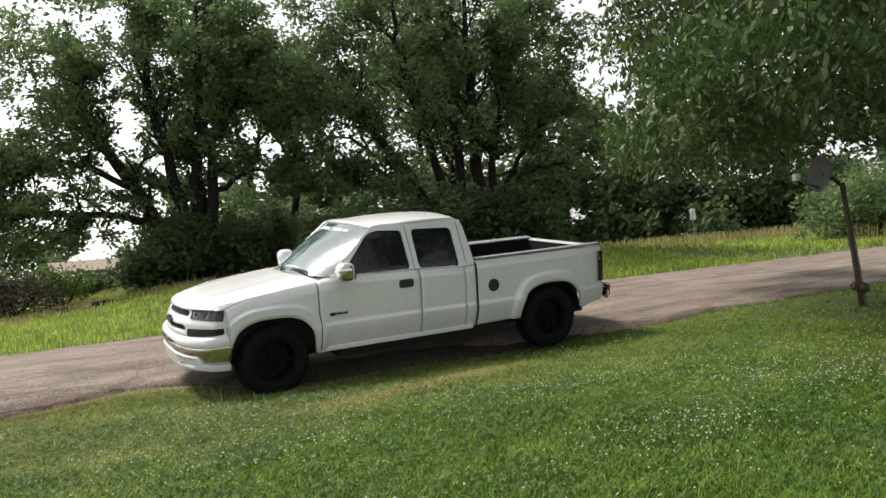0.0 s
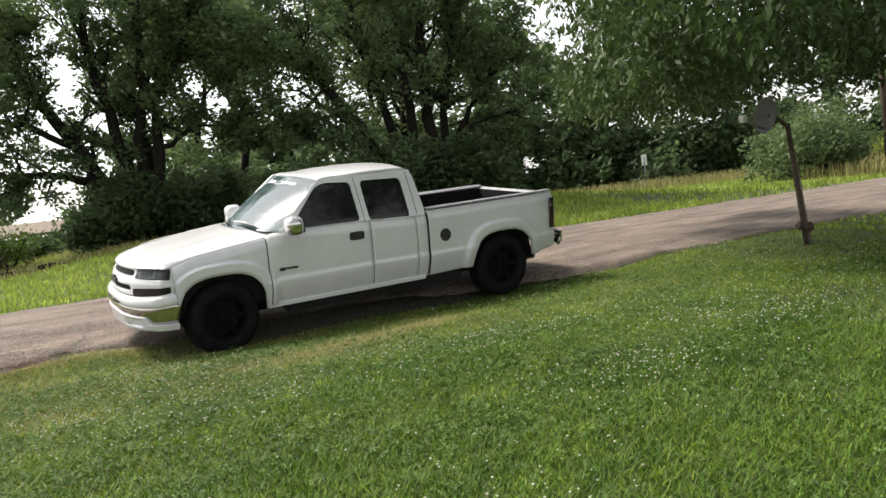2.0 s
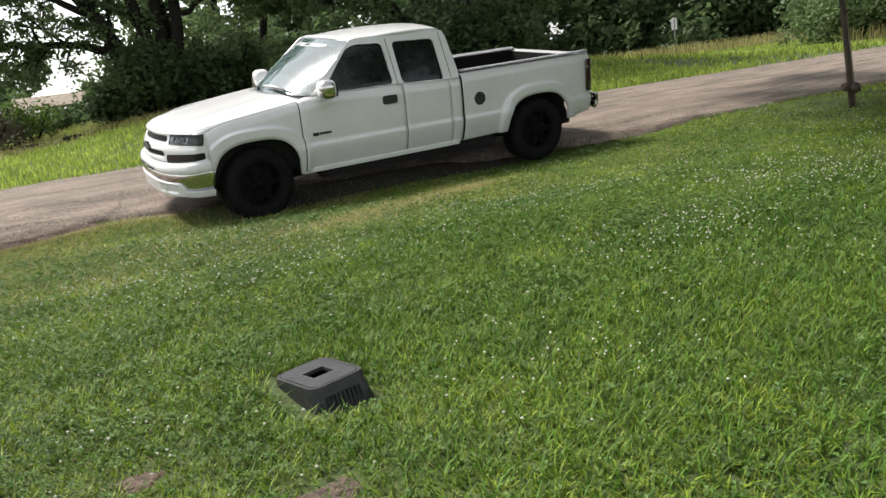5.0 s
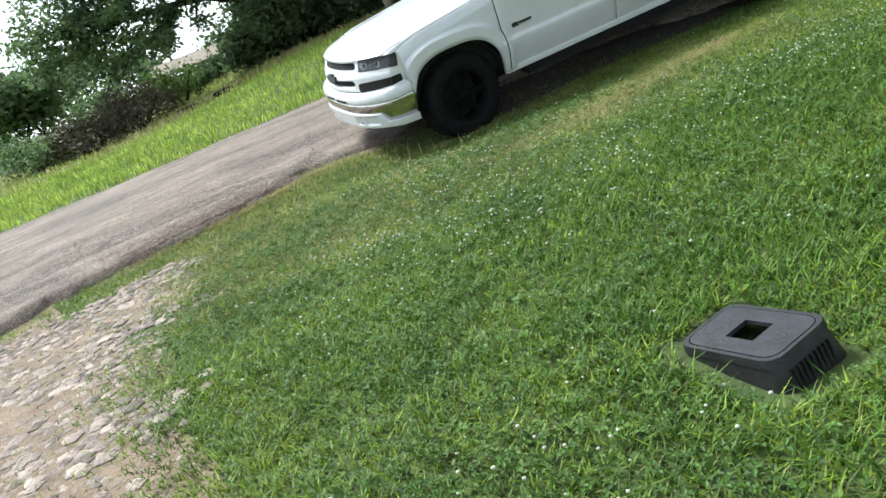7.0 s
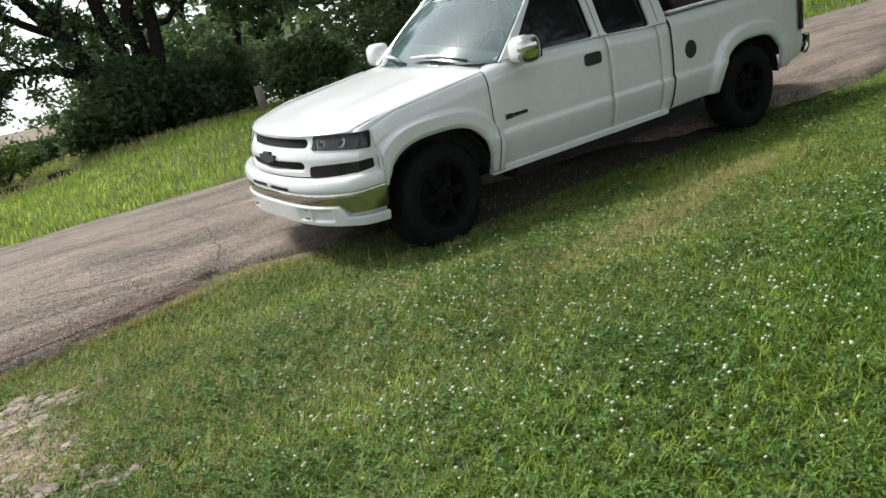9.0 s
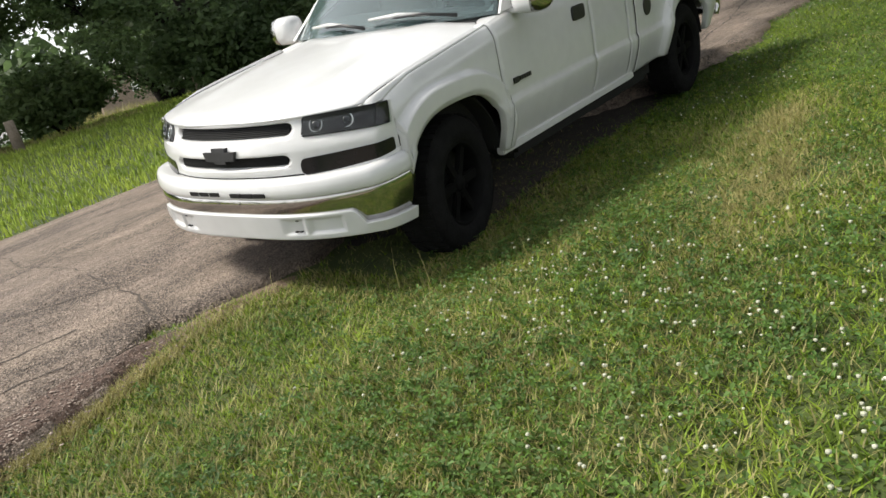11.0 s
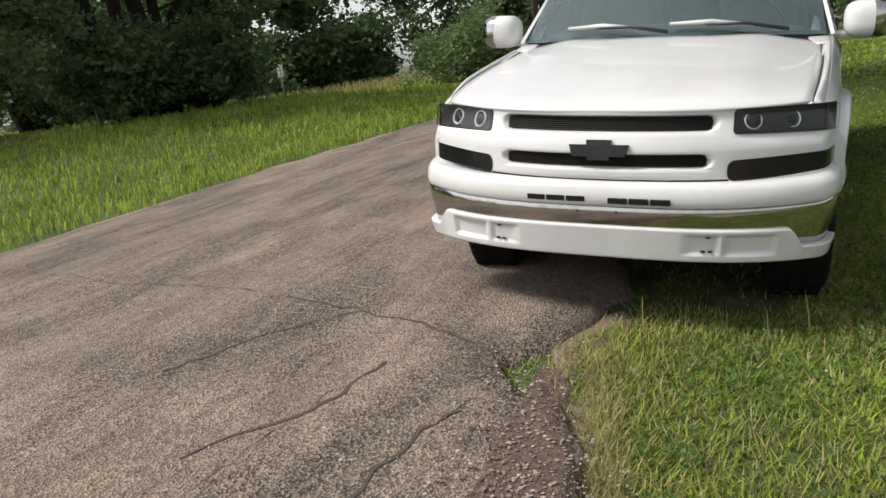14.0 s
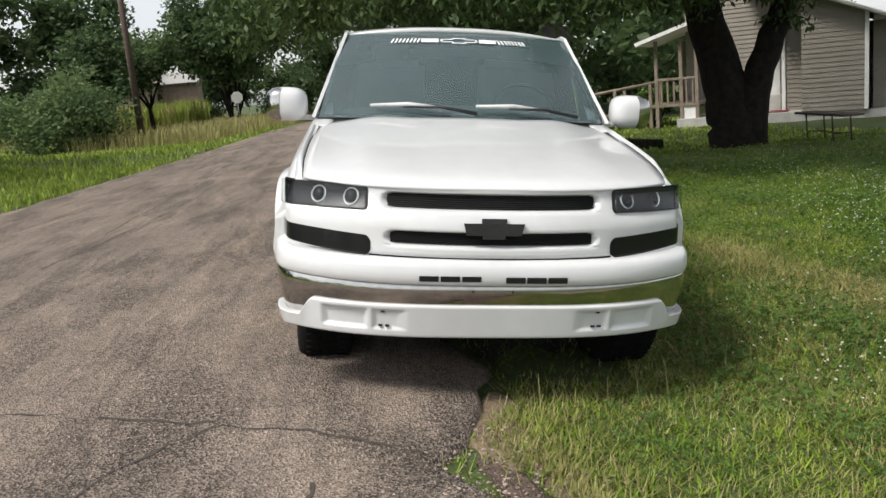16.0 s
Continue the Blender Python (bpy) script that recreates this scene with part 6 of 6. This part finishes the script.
box_part("foundation", (-0.05, 0.05, -0.4), (6.0, 6.0, -0.02), M_CONCRETE, house)
bm = bmesh.new()
plate(bm, [(0.45, 2.02), (0.45, 2.12), (-1.6, 3.0), (-1.6, 2.88)], [], lambda u, v: (u, -0.35, v), 0.06)
part("rake_board", bm, M_WHITE, house, "white rake board")
bm = bmesh.new()
grid(bm, lambda u, w: (u, w, 2.10 - 0.42 * u + 0.19), (0.5, 0.0, -1.6, -3.0), (-0.4, 1, 3, 6.0), 0.05)
part("roof", bm, M_ROOF, house, "pale grey roof slope")
box_part("door", (-2.35, 1.52, 0.28), (-2.02, 1.58, 2.05), M_WHITE, house, 0.01)
box_part("step", (-2.2, 0.3, -0.1), (-1.75, 0.85, 0.05), M_REDPAINT, house, 0.01, None, "dark red step")
box_part("cabinet_box", (-2.45, 0.9, -0.1), (-1.95, 1.4, 0.42), M_CONCRETE, house, 0.02, None, "grey box beside the door")

# ---- porch with a ramp ----
porch = thing("porch", H, "small wooden porch with white roof edge", "porch")
DZ = 0.42
box_part("deck", (-5.1, 0.2, DZ - 0.08), (-3.85, 2.2, DZ), M_WOOD, porch)
for u, w in ((-4.92, 0.25), (-4.58, 2.1), (-4.29, 0.25), (-3.90, 0.25), (-3.92, 2.1)):
    box_part("post", (u - 0.045, w - 0.045, -0.3), (u + 0.045, w + 0.045, 2.05), M_WOOD, porch, 0.006)
for k in range(6):
    u = -4.80 + k * 0.16
    box_part("baluster", (u - 0.025, 0.22, DZ), (u + 0.025, 0.27, DZ + 0.62), M_WOOD, porch, 0.004)
box_part("rail", (-4.95, 0.20, DZ + 0.60), (-3.88, 0.30, DZ + 0.67), M_WOOD, porch)
box_part("skirt", (-4.25, 0.24, -0.3), (-3.86, 0.28, DZ - 0.08), M_WHITE, porch, 0.004, None, "white skirt panel under the deck")
bm = bmesh.new()
grid(bm, lambda u, w: (u, w, 2.30 + (u + 4.2) * 0.30), (-5.36, -4.6, -3.8), (-0.1, 1.0, 2.4), 0.09)
bmesh.ops.recalc_face_normals(bm, faces=bm.faces[:])
part("porch_roof", bm, M_WHITE, porch, "white sloping porch roof")
ramp = thing("ramp", H, "weathered wooden access ramp with handrail", "ramp")
bm = bmesh.new()
grid(bm, lambda u, w: (u, w, DZ - 0.02 + (u + 4.3) * 0.115), np.linspace(-9.0, -4.95, 9), (0.25, 1.3), 0.07)
bmesh.ops.recalc_face_normals(bm, faces=bm.faces[:])
part("ramp_deck", bm, M_WOOD, ramp)
for k in range(5):
    u = -5.1 - k * 0.95
    z = DZ + (u + 4.3) * 0.115
    for w in (0.27, 1.28):
        box_part("ramp_post", (u - 0.04, w - 0.04, -0.3), (u + 0.04, w + 0.04, z + 0.66), M_WOOD, ramp, 0.005)
for w in (0.27, 1.28):
    tube_part("handrail", [(-9.0, w, DZ + (-9.0 + 4.3) * 0.115 + 0.66), (-4.95, w, DZ + (-4.95 + 4.3) * 0.115 + 0.66)], 0.04, M_WOOD, ramp, 8)
pl = bush("potted_shrub", tuple((H @ Vector((-5.35, 1.9, 0)))[:2]), 0.55, 1.5, 1500, 0.06, M_LEAF_LIGHT, "yellow-green leafy shrub beside the porch", 71, "shrub", 4)

# ---- bench and timber in the yard ----
zt = float(ground_height(8.9, -7.1))
bench = thing("bench", pose(8.9, -7.1, zt, 0, 0, 178), "low dark folding bench on the grass", "bench")
box_part("bench_top", (-0.8, -0.18, 0.42), (0.8, 0.18, 0.455), M_RUST, bench, 0.01)
for x in (-0.42, 0.42):
    for y in (-0.15, 0.15):
        tube_part("leg", [(x, y, 0.42), (x + 0.02, y, 0.2), (x + 0.05, y, 0.0)], 0.014, M_RUST, bench, 8)
    tube_part("leg_brace", [(x + 0.02, -0.15, 0.14), (x + 0.02, 0.15, 0.14)], 0.010, M_RUST, bench, 8)
tube_part("stretcher", [(-0.40, 0.0, 0.14), (0.44, 0.0, 0.14)], 0.010, M_RUST, bench, 8)
zt = float(ground_height(12.0, -4.35))
timber = thing("timber", pose(12.0, -4.35, zt, 0, 0, 20), "dark old timber lying on the grass", "timber")
box_part("beam", (-1.5, -0.10, -0.02), (1.5, 0.10, 0.16), M_BARK, timber, 0.02)

# ---- across the road: posts, logs, brush, far buildings ----
for k, (x, y, h, r, lx) in enumerate(((11.1, 14.9, 0.75, 0.07, 0.1), (5.3, 13.9, 0.7, 0.12, 0.0), (13.2, 26.0, 2.4, 0.07, 0.35))):
    z = float(ground_height(x, y))
    fp = thing("fence_post", pose(x, y, z), "weathered grey wooden fence post", "fence post", "old fence posts")
    tube_part("shaft", [(0, 0, -0.2), (-lx * 0.3, 0, h * 0.6), (-lx * 0.5, 0, h)], [r, r * 0.95, r * 0.85], M_WOOD, fp, 9)
for x, y, a in ((-0.5, 15.6, 15), (0.4, 14.3, 8)):
    lg = thing("log", pose(x, y, float(ground_height(x, y)) + 0.1, 0, 0, a), "short dark log lying in the grass", "log", "logs on the verge")
    tube_part("wood", [(-0.35, 0, -0.04), (0.0, 0.03, -0.02), (0.35, 0, -0.04)], [0.07, 0.08, 0.06], M_BARK, lg, 9)
M_BRUSH = leaf_material("brown_brush", (0.060, 0.048, 0.030), (0.12, 0.10, 0.060), 0.2)
for k, (x, y, r, h, m) in enumerate(((-1.7, 18.2, 1.5, 1.5, M_BRUSH), (-3.2, 17.6, 1.3, 1.2, M_BRUSH), (-4.8, 18.4, 1.4, 1.2, M_LEAF), (-0.2, 20.0, 1.2, 1.6, M_LEAF_LIGHT), (-2.4, 21.0, 1.8, 2.0, M_LEAF), (1.0, 24.0, 0.9, 1.0, M_LEAF_DARK), (2.4, 26.0, 0.8, 1.0, M_LEAF_DARK))):
    bush("brush", (x, y), r, h, 3200, 0.06, m, "scrubby brush at the edge of the field", 80 + k, "brush")
shed = thing("long_shed", pose(2.35, 31.0, float(ground_height(2.2, 31.0)) - 0.62, 0, 0, -8), "long low building with a pale brown roof", "shed")
box_part("wall", (-1.7, -1.2, -0.3), (1.7, 1.2, 1.35), M_WOOD, shed, 0.01)
bm = bmesh.new()
grid(bm, lambda x, y: (x, y, 1.95 - abs(y) * 0.30), (-2.0, 2.0), (-1.6, 0, 1.6), 0.08)
part("roof", bm, M_WOOD, shed, "pale brown roof")
for x in (-1.6, -0.1, 1.4):
    box_part("post", (x, -1.5, -0.3), (x + 0.1, -1.4, 1.45), M_WOOD, shed, 0.01)
fh = thing("brick_house", pose(53.0, 79.9, float(ground_height(53.5, 79.0)) + 1.7, 0, 0, 150), "tan brick house with a gabled end", "house")
bm = bmesh.new()
plate(bm, [(-3.0, -2.4), (3.0, -2.4), (3.0, 2.5), (0, 3.9), (-3.0, 2.5)], [[(-1.6, 0.9), (-0.7, 0.9), (-0.7, 2.0), (-1.6, 2.0)], [(0.9, 0.9), (1.7, 0.9), (1.7, 2.0), (0.9, 2.0)]], lambda u, v: (u, 0, v), 0.2)
part("wall", bm, M_BRICK, fh)
for x0 in (-1.6, 0.9):
    box_part("window", (x0, 0.08, 0.9), (x0 + 0.85, 0.12, 2.0), M_WHITE, fh, 0.0, None, "pale window")
box_part("side_wall", (-3.0, -8, -2.4), (3.0, -0.2, 2.5), M_BRICK, fh, 0.0)
bm = bmesh.new()
grid(bm, lambda x, y: (x, y, 4.05 - abs(x) * 0.467), (-3.5, 0, 3.5), (-8.4, 0.5), 0.12)
part("roof", bm, M_ROOF, fh)
for x, y, a, nm in ((68.0, 20.5, 100, "pale"), (73.9, 17.9, 95, "grey")):
    cot = thing("cottage", pose(x, y, float(ground_height(x, y)) + 1.5, 0, 0, a), "small " + nm + " house beyond the field", "house")
    box_part("wall", (-2.4, -2, -2.0), (2.4, 2, 2.2), M_BRICK, cot, 0.0)
    bm = bmesh.new()
    grid(bm, lambda u, v: (u, v, 3.2 - abs(v) * 0.42), (-2.8, 2.8), (-2.4, 0, 2.4), 0.12)
    part("roof", bm, M_WOOD if nm == "pale" else M_ROOF, cot)
# round sign far down the road
zs = float(ground_height(46.0, 8.0))
rs = thing("stop_sign_back", pose(46.0, 8.0, zs, 0, 0, 0), "round grey back of a road sign on a post", "sign")
tube_part("post", [(0, 0, -0.2), (0, 0, 2.2)], 0.03, M_METAL, rs)
part("disc", lathe(bmesh.new(), [(0.0005, -0.01), (0.36, -0.01), (0.36, 0.01), (0.0005, 0.01)], 8, Matrix.Translation((-0.04, 0, 1.9)) @ Matrix.Rotation(radians(90), 4, "Z") @ Matrix.Rotation(radians(22.5), 4, "Y")), M_CONCRETE, rs)


# ---- cracks in the road ----
def crack(pts, width, seed):
    rng = np.random.default_rng(seed)
    P = [np.array(p, float) for p in pts]
    line = []
    for a, b in zip(P, P[1:]):
        n = max(2, int(np.linalg.norm(b - a) / 0.06))
        line += [a + (b - a) * k / n for k in range(n)]
    line = np.array(line + [P[-1]])
    line += np.cumsum(rng.normal(size=line.shape) * 0.008, 0) * np.linspace(0, 1, len(line))[:, None] * 0.6 + rng.normal(size=line.shape) * 0.010
    d = np.gradient(line, axis=0)
    nrm = np.stack([-d[:, 1], d[:, 0]], 1) / np.linalg.norm(d, axis=1)[:, None]
    w = width * (0.35 + rng.random(len(line)))[:, None]
    L, Rr = line + nrm * w, line - nrm * w
    q = np.concatenate([L, Rr])
    z = road_height(q[:, 0], q[:, 1]) + 0.006 * np.sin(5 * q[:, 0] + 2 * q[:, 1]) * np.sin(3 * q[:, 1]) + 0.003
    n = len(line)
    i = np.arange(n - 1)
    return tagged(raw("road_crack", np.column_stack([q, z]), np.stack([i, i + 1, i + 1 + n, i + n], 1), M_CRACK), "dark jagged crack in the asphalt", "crack", kind="structure")


M_CRACK = surface("crack_dirt", (0.040, 0.032, 0.027), (0.085, 0.070, 0.058), 0.95, 20.0)
for k, (pts, w) in enumerate((([(-1.36, 0.22), (-1.14, 0.70), (-1.03, 1.18), (-0.92, 1.56)], 0.012), ([(-0.84, 1.70), (-0.78, 2.08), (-0.73, 2.78), (-0.42, 3.65), (-0.2, 4.7)], 0.009), ([(12.8, 3.3), (6.9, 3.05), (4.3, 3.0)], 0.014), ([(2.6, 3.1), (3.6, 2.95), (5.6, 2.75), (7.6, 2.74), (9.1, 2.65)], 0.014), ([(5.2, 5.0), (5.7, 4.3), (5.9, 3.4)], 0.010), ([(-7.5, 0.5), (-3.7, 0.80), (-2.87, 0.73), (-1.86, 0.66)], 0.004), ([(-2.9, 0.28), (-2.31, 0.25), (-1.81, 0.17)], 0.012), ([(-2.5, 0.9), (-2.28, 0.80), (-2.08, 0.67), (-1.6, 0.64)], 0.013), ([(-1.9, 1.5), (-1.42, 1.36), (-1.07, 1.03)], 0.012), ([(-3.75, 0.05), (-3.6, 0.35), (-3.65, 0.8)], 0.008), ([(5.0, 0.2), (8.0, 0.5), (14, 0.7)], 0.015), ([(4.9, -0.6), (7.0, -0.4), (10.0, 0.1)], 0.02))):
    crack(pts, w * 0.6, 200 + k)
# tall weed stalks in front of the bumper
stalks = np.array([(-0.95 + 0.5 * k * 0.13, -0.25 - 0.16 * k, 0.0) for k in range(9)])
stalks[:, 2] = lumpy(stalks[:, 0], stalks[:, 1])
tagged(blades("weed_stalks", stalks, 0.20, 0.003, M_DRYBLADE, 0.15), "thin pale weed stalks beside the tyre", "weeds", kind="stuff")
